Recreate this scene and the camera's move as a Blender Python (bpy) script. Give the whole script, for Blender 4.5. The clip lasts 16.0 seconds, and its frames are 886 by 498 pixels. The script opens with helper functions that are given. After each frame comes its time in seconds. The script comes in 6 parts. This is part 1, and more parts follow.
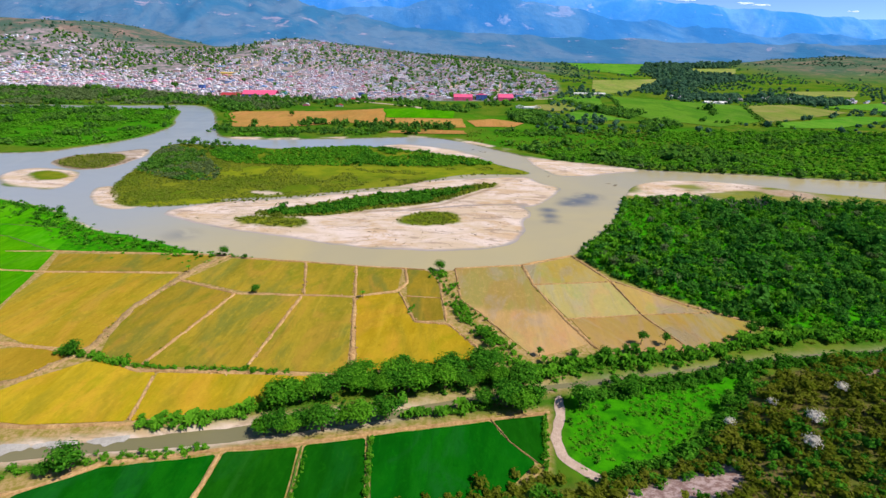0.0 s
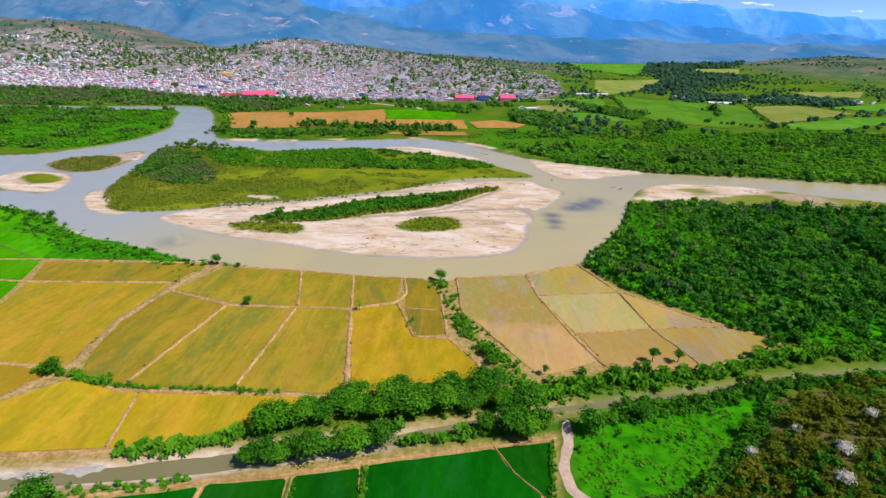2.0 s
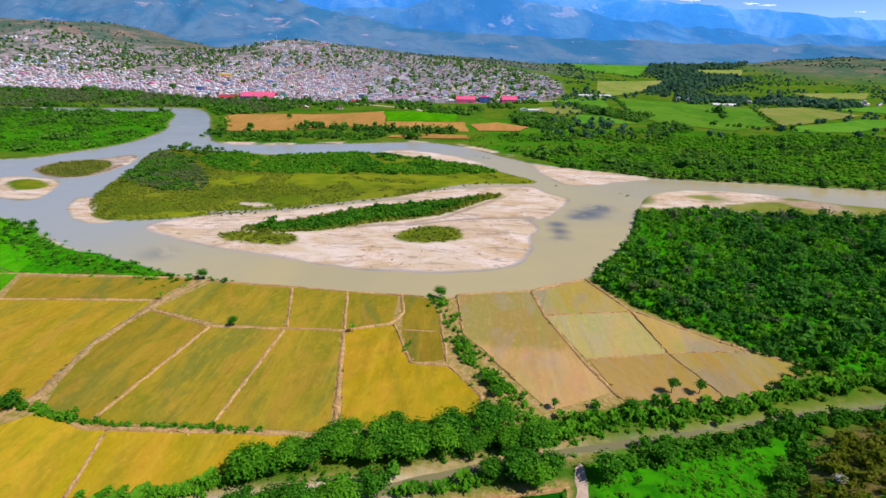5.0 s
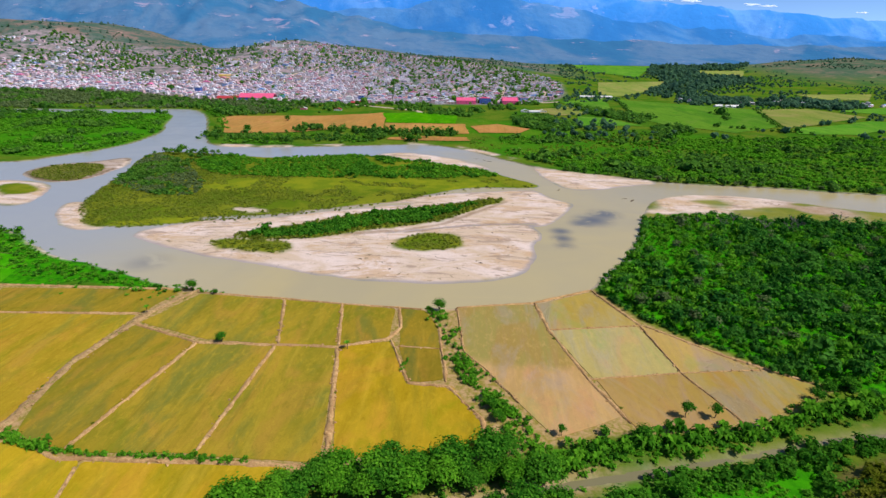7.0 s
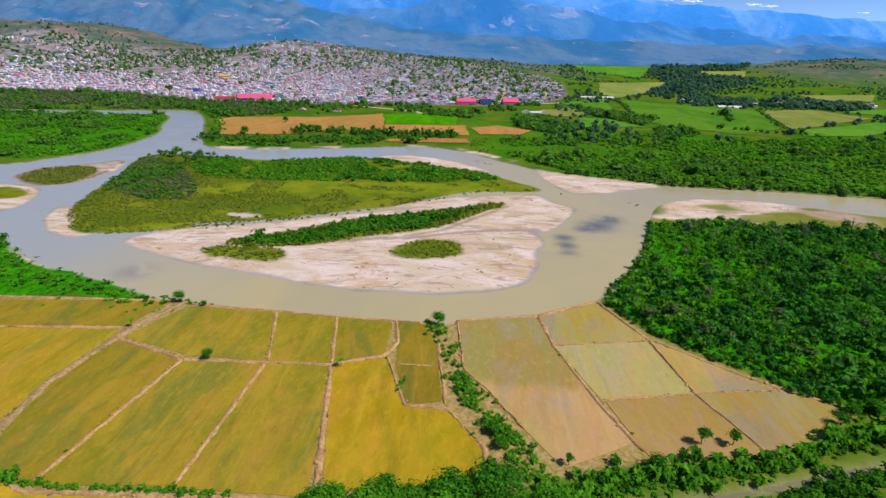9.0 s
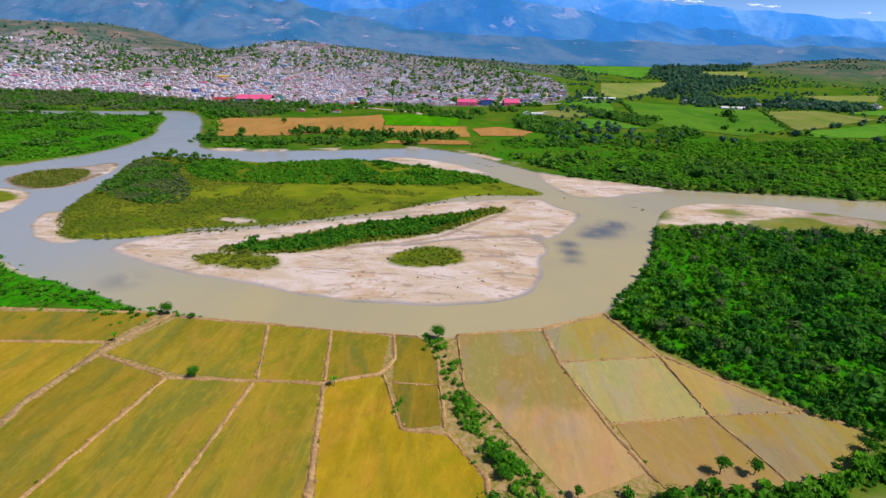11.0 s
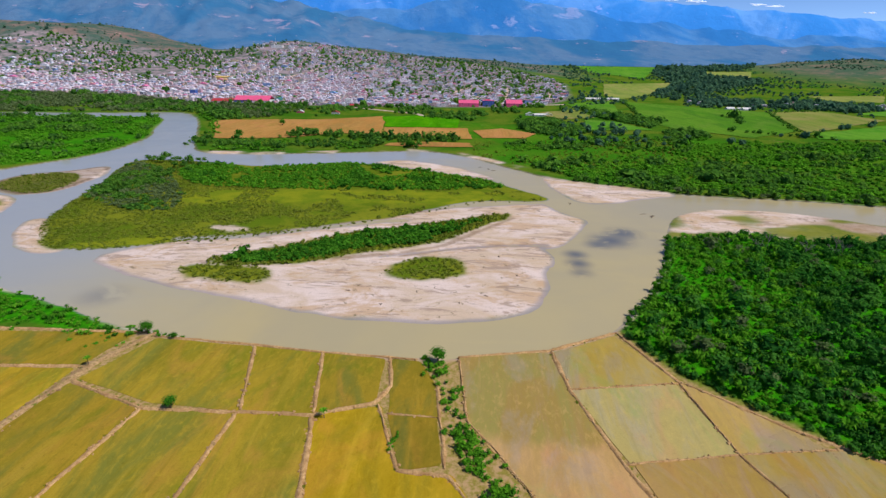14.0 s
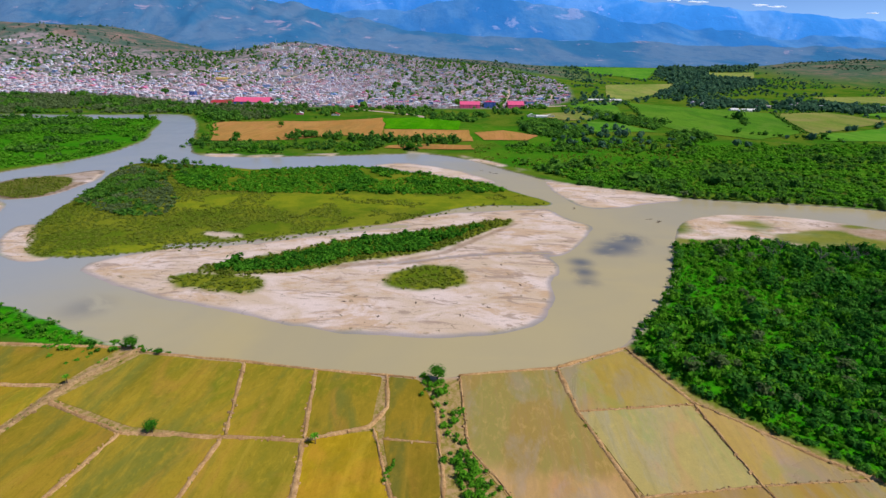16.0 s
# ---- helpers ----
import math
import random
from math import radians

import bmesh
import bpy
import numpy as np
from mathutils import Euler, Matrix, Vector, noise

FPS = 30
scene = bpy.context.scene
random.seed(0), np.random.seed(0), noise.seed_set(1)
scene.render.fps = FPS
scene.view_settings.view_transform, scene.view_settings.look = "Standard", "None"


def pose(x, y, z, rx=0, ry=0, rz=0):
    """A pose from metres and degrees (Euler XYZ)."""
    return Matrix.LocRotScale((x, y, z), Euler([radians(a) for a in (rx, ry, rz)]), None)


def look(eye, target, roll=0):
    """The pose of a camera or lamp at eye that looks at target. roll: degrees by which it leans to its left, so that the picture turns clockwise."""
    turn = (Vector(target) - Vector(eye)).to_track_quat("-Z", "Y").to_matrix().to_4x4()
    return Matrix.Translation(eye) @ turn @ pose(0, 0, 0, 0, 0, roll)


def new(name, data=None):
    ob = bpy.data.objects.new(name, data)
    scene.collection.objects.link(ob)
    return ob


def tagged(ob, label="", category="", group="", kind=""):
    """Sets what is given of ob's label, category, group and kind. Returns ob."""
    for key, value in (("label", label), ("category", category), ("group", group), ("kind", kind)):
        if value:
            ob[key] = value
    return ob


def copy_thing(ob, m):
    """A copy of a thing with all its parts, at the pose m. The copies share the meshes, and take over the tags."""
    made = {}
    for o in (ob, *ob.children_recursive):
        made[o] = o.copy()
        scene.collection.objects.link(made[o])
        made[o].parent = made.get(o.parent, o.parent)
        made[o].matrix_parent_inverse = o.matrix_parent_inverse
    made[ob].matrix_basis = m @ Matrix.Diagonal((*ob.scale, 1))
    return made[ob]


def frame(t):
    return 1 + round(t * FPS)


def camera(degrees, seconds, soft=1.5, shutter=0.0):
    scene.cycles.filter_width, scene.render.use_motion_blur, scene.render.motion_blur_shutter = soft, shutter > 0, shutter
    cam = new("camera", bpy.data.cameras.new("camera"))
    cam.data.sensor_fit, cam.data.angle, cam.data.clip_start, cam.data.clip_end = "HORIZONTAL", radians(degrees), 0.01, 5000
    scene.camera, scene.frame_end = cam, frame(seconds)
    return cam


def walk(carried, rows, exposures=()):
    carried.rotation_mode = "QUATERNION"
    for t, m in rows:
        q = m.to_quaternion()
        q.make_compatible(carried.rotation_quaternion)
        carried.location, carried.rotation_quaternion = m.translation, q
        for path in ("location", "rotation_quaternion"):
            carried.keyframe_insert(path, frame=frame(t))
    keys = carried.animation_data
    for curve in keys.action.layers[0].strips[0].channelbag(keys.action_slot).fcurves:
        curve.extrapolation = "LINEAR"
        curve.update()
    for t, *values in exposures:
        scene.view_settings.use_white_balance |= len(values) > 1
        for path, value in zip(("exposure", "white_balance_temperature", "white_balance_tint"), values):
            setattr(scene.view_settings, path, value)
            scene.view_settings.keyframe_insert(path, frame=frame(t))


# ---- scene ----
cam = camera(84.0, 16.0, 1.45)
PATH = [
    (0, (1.264, 4.634, 126.504), (1.1810, 6.4887, 125.7595), 0.92),
    (0.5, (1.298, 7.905, 126.562), (1.2125, 9.7590, 125.8170), 0.91),
    (1, (1.278, 11.190, 126.636), (1.1920, 13.0439, 125.8913), 0.91),
    (1.5, (1.221, 14.489, 126.725), (1.1336, 16.3429, 125.9801), 0.90),
    (2, (1.138, 17.801, 126.825), (1.0490, 19.6553, 126.0810), 0.90),
    (2.5, (1.037, 21.126, 126.936), (0.9480, 22.9800, 126.1917), 0.89),
    (3, (0.929, 24.461, 127.054), (0.8384, 26.3154, 126.3100), 0.89),
    (3.5, (0.817, 27.805, 127.177), (0.7264, 29.6600, 126.4335), 0.89),
    (4, (0.708, 31.157, 127.303), (0.6166, 33.0118, 126.5601), 0.90),
    (6.5, (0.264, 47.951, 127.909), (0.1709, 49.8064, 127.1687), 0.91),
    (7, (0.196, 51.301, 128.013), (0.1026, 53.1574, 127.2730), 0.92),
    (7.5, (0.131, 54.645, 128.107), (0.0381, 56.5010, 127.3680), 0.92),
    (8, (0.069, 57.979, 128.192), (-0.0248, 59.8354, 127.4524), 0.92),
    (8.5, (0.005, 61.303, 128.264), (-0.0886, 63.1592, 127.5254), 0.93),
    (9, (-0.061, 64.615, 128.325), (-0.1555, 66.4709, 127.5861), 0.93),
    (11.5, (-0.499, 80.974, 128.432), (-0.5963, 82.8299, 127.6943), 0.93),
    (12, (-0.611, 84.208, 128.416), (-0.7092, 86.0638, 127.6783), 0.92),
    (12.5, (-0.728, 87.432, 128.389), (-0.8274, 89.2882, 127.6515), 0.91),
    (13, (-0.847, 90.649, 128.353), (-0.9474, 92.5055, 127.6153), 0.90),
    (13.5, (-0.963, 93.863, 128.309), (-1.0639, 95.7191, 127.5715), 0.89),
    (14, (-1.068, 97.076, 128.259), (-1.1704, 98.9328, 127.5221), 0.88),
    (14.5, (-1.155, 100.295, 128.206), (-1.2584, 102.1513, 127.4697), 0.86),
    (15, (-1.212, 103.523, 128.152), (-1.3175, 105.3803, 127.4169), 0.84),
    (15.5, (-1.229, 106.769, 128.102), (-1.3351, 108.6261, 127.3670), 0.82),
    (16, (-1.189, 110.038, 128.057), (-1.2967, 111.8960, 127.3237), 0.79),
]
walk(cam, [(t, look(eye, target, roll)) for t, eye, target, roll in PATH],
     [(0, 0.25, 6500, 9), (4, 0.18, 6450, 10), (8.5, 0.05, 6350, 11.5), (14.5, -0.08, 6250, 12.5), (16, -0.1, 6250, 12.5)])

# ---- world, sun, exposure ----
SUN = Vector((0.58, -0.2, 0.8)).normalized()
world = bpy.data.worlds.new("sky")
scene.world = world
world.use_nodes = True
wt = world.node_tree
sky = wt.nodes.new("ShaderNodeTexSky")
sky.sky_type = "NISHITA"
sky.sun_disc = False
sky.sun_elevation = math.asin(SUN.z)
sky.sun_rotation = math.atan2(SUN.x, SUN.y)
sky.altitude = 3000
sky.air_density, sky.dust_density, sky.ozone_density = 0.6, 0.0, 6.0
wt.nodes["Background"].inputs["Strength"].default_value = 0.15
wt.links.new(sky.outputs["Color"], wt.nodes["Background"].inputs["Color"])
sun = new("sun", bpy.data.lights.new("sun", "SUN"))
sun.data.energy, sun.data.angle, sun.data.color = 4.3, radians(0.5), (1.0, 0.95, 0.86)
sun.matrix_world = look((300, 100, 900), Vector((300, 100, 900)) - SUN)
scene.view_settings.exposure = 0.0

# ---- materials ----


class Nodes:
    """A small helper to write node trees."""

    def __init__(self, name, rough=0.9, spec=0.25):
        self.mat = bpy.data.materials.new(name)
        self.mat.use_nodes = True
        self.tree = self.mat.node_tree
        self.out = self.tree.nodes["Principled BSDF"]
        self.out.inputs["Roughness"].default_value = rough
        self.out.inputs["Specular IOR Level"].default_value = spec
        self.pos = self.tree.nodes.new("ShaderNodeNewGeometry")

    def put(self, socket, value):
        if isinstance(value, bpy.types.NodeSocket):
            self.tree.links.new(value, socket)
        else:
            socket.default_value = value

    def coords(self, turn=0.0, stretch=(1, 1, 1)):
        m = self.tree.nodes.new("ShaderNodeMapping")
        self.put(m.inputs["Vector"], self.pos.outputs["Position"])
        m.inputs["Rotation"].default_value = (0, 0, turn)
        m.inputs["Scale"].default_value = stretch
        return m.outputs["Vector"]

    def noise(self, scale, detail=5.0, turn=0.0, stretch=(1, 1, 1), rough=0.6, warp=0.0):
        n = self.tree.nodes.new("ShaderNodeTexNoise")
        self.put(n.inputs["Vector"], self.coords(turn, stretch))
        n.inputs["Scale"].default_value = scale
        n.inputs["Detail"].default_value = detail
        n.inputs["Roughness"].default_value = rough
        n.inputs["Distortion"].default_value = warp
        return n.outputs["Fac"]

    def span(self, value, lo, hi):
        n = self.tree.nodes.new("ShaderNodeMapRange")
        n.interpolation_type = "SMOOTHSTEP"
        self.put(n.inputs["Value"], value)
        n.inputs["From Min"].default_value, n.inputs["From Max"].default_value = lo, hi
        return n.outputs["Result"]

    def math(self, op, a, b=0.0):
        n = self.tree.nodes.new("ShaderNodeMath")
        n.operation = op
        self.put(n.inputs[0], a)
        self.put(n.inputs[1], b)
        return n.outputs[0]

    def mix(self, fac, a, b, blend="MIX"):
        n = self.tree.nodes.new("ShaderNodeMix")
        n.data_type, n.blend_type = "RGBA", blend
        self.put(n.inputs[0], fac)
        self.put(n.inputs[6], a if isinstance(a, bpy.types.NodeSocket) else (*a, 1))
        self.put(n.inputs[7], b if isinstance(b, bpy.types.NodeSocket) else (*b, 1))
        return n.outputs[2]

    def ramp(self, fac, stops, steps=False):
        n = self.tree.nodes.new("ShaderNodeValToRGB")
        if steps:
            n.color_ramp.interpolation = "CONSTANT"
        e = n.color_ramp.elements
        while len(e) < len(stops):
            e.new(0.5)
        for k, (at, c) in zip(e, stops):
            k.position, k.color = at, (*c, 1)
        self.put(n.inputs["Fac"], fac)
        return n.outputs["Color"]

    def attr(self, name):
        n = self.tree.nodes.new("ShaderNodeAttribute")
        n.attribute_name = name
        return n.outputs["Fac"]

    def chance(self):
        return self.tree.nodes.new("ShaderNodeObjectInfo").outputs["Random"]

    def island(self):
        return self.pos.outputs["Random Per Island"]

    def bump(self, height, strength=0.5, distance=0.3):
        n = self.tree.nodes.new("ShaderNodeBump")
        n.inputs["Strength"].default_value, n.inputs["Distance"].default_value = strength, distance
        self.put(n.inputs["Height"], height)
        self.put(self.out.inputs["Normal"], n.outputs["Normal"])

    def done(self, colour):
        self.put(self.out.inputs["Base Color"], colour)
        return self.mat


def crop_material(name, low, high, third, turn, patch=0.02, rough=0.95, wet=0.0, north=None):
    """A sown field: broad soft patches in three tones, faint drill streaks along one way, fine stalks.
    wet: how much shallow standing water lies between the seedlings."""
    n = Nodes(name, rough, 0.0 if not wet else 0.3)
    broad = n.span(n.noise(patch, 5, turn, (1, 0.55, 1), 0.6, 0.8), 0.36, 0.64)
    c = n.mix(broad, low, high)
    other = n.span(n.noise(patch * 2.2, 6, turn + 0.25, (1, 0.3, 1), 0.68, 1.0), 0.46, 0.64)
    c = n.mix(n.math("MULTIPLY", other, 0.8), c, third)
    rust = n.span(n.noise(patch * 1.5, 5, turn + 1.1, (1, 0.6, 1), 0.62, 1.5), 0.5, 0.66)
    c = n.mix(n.math("MULTIPLY", rust, 0.45), c, (high[0] * 1.2, high[1] * 0.9, high[2] * 1.2 + 0.012))
    sprout = n.span(n.noise(patch * 1.9, 6, turn - 0.7, (1, 0.5, 1), 0.66, 1.2), 0.52, 0.66)
    c = n.mix(n.math("MULTIPLY", sprout, 0.65), c, (low[0] * 0.7, low[1] * 0.98, low[2] * 0.75))
    if north:
        sep = n.tree.nodes.new("ShaderNodeSeparateXYZ")
        n.put(sep.inputs[0], n.pos.outputs["Position"])
        ragged = n.math("MULTIPLY", n.noise(0.05, 6, turn, (1, 0.35, 1), 0.7, 0.8), 26)
        far_half = n.span(n.math("ADD", sep.outputs["Y"], ragged), north[0] + 9, north[0] + 18)
        tone = n.mix(n.span(n.noise(0.04, 5, turn, (1, 0.4, 1), 0.65, 1.0), 0.42, 0.6), north[1], [v * k for v, k in zip(north[1], (1.12, 0.9, 0.85))])
        c = n.mix(n.math("MULTIPLY", far_half, 0.95), c, tone)
    lines = n.noise(0.22, 5, turn, (1, 0.06, 1), 0.65, 0.3)
    c = n.mix(n.math("MULTIPLY", n.span(lines, 0.5, 0.7), 0.45), c, [v * 0.7 for v in low])
    pale = n.noise(0.13, 5, turn + 0.08, (1, 0.09, 1), 0.65, 0.5)
    c = n.mix(n.math("MULTIPLY", n.span(pale, 0.56, 0.7), 0.35), c, [min(v * 1.28 + 0.012, 0.9) for v in high])
    spots = n.noise(0.16, 5, turn, (1, 0.6, 1), 0.7, 0.5)
    c = n.mix(n.math("MULTIPLY", n.span(spots, 0.56, 0.74), 0.5), c, [v * 1.2 for v in high])
    mottle = n.noise(0.4, 6, turn, (1, 0.5, 1), 0.75, 0.6)
    c = n.mix(n.math("MULTIPLY", n.span(mottle, 0.5, 0.68), 0.4), c, [v * 1.3 for v in high])
    c = n.mix(n.math("MULTIPLY", n.span(mottle, 0.46, 0.32), 0.4), c, [v * 0.62 for v in low])
    fine = n.noise(1.7, 5, rough=0.7)
    c = n.mix(n.math("MULTIPLY", n.span(fine, 0.42, 0.72), 0.22), c, [v * 0.55 for v in low])
    hue = n.tree.nodes.new("ShaderNodeHueSaturation")
    n.put(hue.inputs["Value"], n.math("ADD", n.math("MULTIPLY", n.chance(), 0.24), 0.89))
    n.put(hue.inputs["Hue"], n.math("ADD", n.math("MULTIPLY", n.chance(), 0.012), 0.494))
    n.put(hue.inputs["Color"], c)
    c = hue.outputs["Color"]
    if wet:
        pool = n.span(n.noise(patch * 1.3, 6, turn + 0.15, (1, 0.4, 1), 0.66, 1.4), 0.5, 0.64)
        n.put(n.out.inputs["Roughness"], n.math("SUBTRACT", rough, n.math("MULTIPLY", pool, wet)))
        n.put(n.out.inputs["Specular IOR Level"], n.math("ADD", 0.15, n.math("MULTIPLY", pool, 0.5)))
        c = n.mix(n.math("MULTIPLY", pool, 0.32), c, (0.3, 0.23, 0.185))
    n.bump(fine, 0.4 if not wet else 0.12, 0.1)
    return n.done(c)


def leaf_material(name, dark, mid, light, rough=0.65, patch=0.05):
    """Foliage: leaf by leaf and tree by tree variation."""
    n = Nodes(name, rough, 0.0)
    c = n.ramp(n.island(), [(0.0, dark), (0.55, mid), (1.0, light)])
    tree = n.attr("tint")
    c = n.mix(n.math("MULTIPLY", n.span(tree, 0.2, 1.0), 0.6), c, light)
    c = n.mix(n.math("MULTIPLY", n.span(tree, 0.1, 0.0), 0.3), c, (dark[0] * 1.3, dark[1] * 1.05, dark[2] * 1.3 + 0.01))
    c = n.mix(n.math("MULTIPLY", n.span(n.noise(patch, 3), 0.5, 0.7), 0.35), c, dark)
    thin = n.tree.nodes.new("ShaderNodeBsdfTranslucent")
    n.put(thin.inputs["Color"], c)
    both = n.tree.nodes.new("ShaderNodeMixShader")
    both.inputs[0].default_value = 0.42
    n.tree.links.new(n.out.outputs[0], both.inputs[1])
    n.tree.links.new(thin.outputs[0], both.inputs[2])
    n.tree.links.new(both.outputs[0], n.tree.nodes["Material Output"].inputs["Surface"])
    return n.done(c)


def earth_material(name, pale, brown, green, cover=0.5, clods=0.6):
    """Trodden or heaped dry earth: worn pale streaks, damp brown clods, dry tufts."""
    n = Nodes(name, 0.95)
    c = n.mix(n.span(n.noise(0.8, 5), 0.3, 0.75), pale, brown)
    c = n.mix(n.math("MULTIPLY", n.span(n.noise(0.11, 5, rough=0.7), 0.42, 0.62), 0.6), c, [v * 0.8 for v in brown])
    c = n.mix(n.math("MULTIPLY", n.span(n.noise(2.2, 5, rough=0.75), 0.52, 0.68), clods), c, [v * 0.45 for v in brown])
    tufts = n.noise(0.9, 5, rough=0.7)
    c = n.mix(n.span(tufts, 0.72 - 0.3 * cover, 0.8 - 0.3 * cover), c, green)
    n.bump(n.noise(1.6, 6, rough=0.7), 0.9, 0.35)
    return n.done(c)


def plain_material(name, colour, rough=0.8, vary=0.12, scale=0.8):
    n = Nodes(name, rough)
    c = n.mix(n.span(n.noise(scale, 4), 0.3, 0.7), colour, [v * (1 - 2 * vary) for v in colour])
    return n.done(c)


def ground_material():
    """Pasture and bare soil by broad patches; sand, dry slope and street dirt where the masks say so."""
    n = Nodes("ground_cover", 0.95, 0.0)
    c = n.mix(n.span(n.noise(0.012, 5, warp=0.5), 0.38, 0.62), (0.045, 0.14, 0.008), (0.115, 0.17, 0.014))
    c = n.mix(n.math("MULTIPLY", n.span(n.noise(0.15, 6), 0.5, 0.72), 0.6), c, (0.018, 0.1, 0.003))
    c = n.mix(n.math("MULTIPLY", n.span(n.noise(0.02, 5, rough=0.7), 0.6, 0.7), 0.5), c, (0.3, 0.2, 0.07))
    lush = n.mix(n.span(n.noise(0.2, 6), 0.35, 0.7), (0.045, 0.27, 0.003), (0.015, 0.14, 0.003))
    c = n.mix(n.attr("lush"), c, lush)
    dry = n.mix(n.span(n.noise(0.045, 6, rough=0.7), 0.35, 0.62), (0.085, 0.13, 0.012), (0.2, 0.15, 0.05))
    dry = n.mix(n.span(n.noise(0.03, 5, rough=0.65), 0.62, 0.72), dry, (0.42, 0.27, 0.22))
    c = n.mix(n.attr("dry"), c, dry)
    # foothill and street tones are cooled, air haze put into the colour
    barren = n.mix(n.span(n.noise(0.009, 7, rough=0.68, warp=0.6), 0.45, 0.62), (0.07, 0.12, 0.09), (0.25, 0.165, 0.14))
    barren = n.mix(n.math("MULTIPLY", n.span(n.noise(0.05, 6, rough=0.75), 0.45, 0.66), 0.6), barren, (0.05, 0.095, 0.07))
    barren = n.mix(n.math("MULTIPLY", n.span(n.noise(0.006, 5, rough=0.6, warp=1.0), 0.62, 0.7), 0.6), barren, (0.42, 0.27, 0.22))
    c = n.mix(n.attr("barren"), c, barren)
    street = n.mix(n.span(n.noise(0.02, 6, rough=0.7), 0.4, 0.62), (0.34, 0.26, 0.28), (0.06, 0.115, 0.075))
    c = n.mix(n.attr("town"), c, street)
    soil = n.mix(n.span(n.noise(0.4, 6, rough=0.7), 0.38, 0.62), (0.45, 0.29, 0.14), (0.24, 0.2, 0.035))
    c = n.mix(n.attr("soil"), c, soil)
    clay = n.mix(n.span(n.noise(0.5, 5, rough=0.7), 0.4, 0.6), (0.56, 0.4, 0.36), (0.3, 0.18, 0.15))
    c = n.mix(n.attr("clay"), c, clay)
    sand = n.mix(n.span(n.noise(0.022, 6, turn=0.5, stretch=(1, 2.0, 1), rough=0.62, warp=0.6), 0.38, 0.6), (0.7, 0.565, 0.5), (0.58, 0.44, 0.32))
    ochre = n.span(n.noise(0.02, 7, turn=-0.25, stretch=(1, 2.2, 1), rough=0.72, warp=0.8), 0.49, 0.6)
    sand = n.mix(n.math("MULTIPLY", ochre, 0.75), sand, (0.52, 0.345, 0.2))
    silt = n.span(n.noise(0.026, 7, turn=0.35, stretch=(1, 3.0, 1), rough=0.75, warp=1.0), 0.54, 0.62)
    sand = n.mix(n.math("MULTIPLY", silt, 0.85), sand, (0.36, 0.26, 0.2))
    rill = n.span(n.noise(0.07, 7, turn=0.75, stretch=(0.3, 1.6, 1), rough=0.72, warp=1.2), 0.56, 0.63)
    sand = n.mix(n.math("MULTIPLY", rill, 0.7), sand, (0.31, 0.225, 0.17))
    sand = n.mix(n.math("MULTIPLY", n.span(n.noise(0.16, 7, rough=0.72, warp=0.5), 0.6, 0.66), 0.85), sand, (0.16, 0.13, 0.06))
    sand = n.mix(n.math("MULTIPLY", n.span(n.noise(0.7, 5, rough=0.75), 0.5, 0.72), 0.35), sand, (0.4, 0.31, 0.24))
    c = n.mix(n.attr("sand"), c, sand)
    damp = n.mix(n.span(n.noise(0.12, 5, rough=0.7), 0.4, 0.6), (0.24, 0.155, 0.085), (0.33, 0.235, 0.17))
    c = n.mix(n.attr("stain"), c, damp)
    weed = n.mix(n.span(n.noise(0.02, 6, rough=0.7), 0.4, 0.6), (0.1, 0.155, 0.008), (0.185, 0.205, 0.014))
    weed = n.mix(n.math("MULTIPLY", n.span(n.noise(0.2, 6, rough=0.7), 0.5, 0.75), 0.6), weed, (0.06, 0.11, 0.012))
    gold = n.mix(n.span(n.noise(0.05, 6, rough=0.7), 0.4, 0.6), (0.215, 0.24, 0.012), (0.135, 0.19, 0.01))
    c = n.mix(n.attr("weed"), c, n.mix(n.attr("gold"), weed, gold))
    c = n.mix(n.math("MULTIPLY", n.attr("wet"), 0.75), c, (0.33, 0.285, 0.29))
    c = n.mix(n.attr("edge"), c, (0.12, 0.085, 0.055))
    n.put(n.out.inputs["Roughness"], n.math("SUBTRACT", 0.95, n.math("MULTIPLY", n.attr("wet"), 0.5)))
    n.bump(n.noise(0.8, 6), 0.6, 0.4)
    return n.done(c)


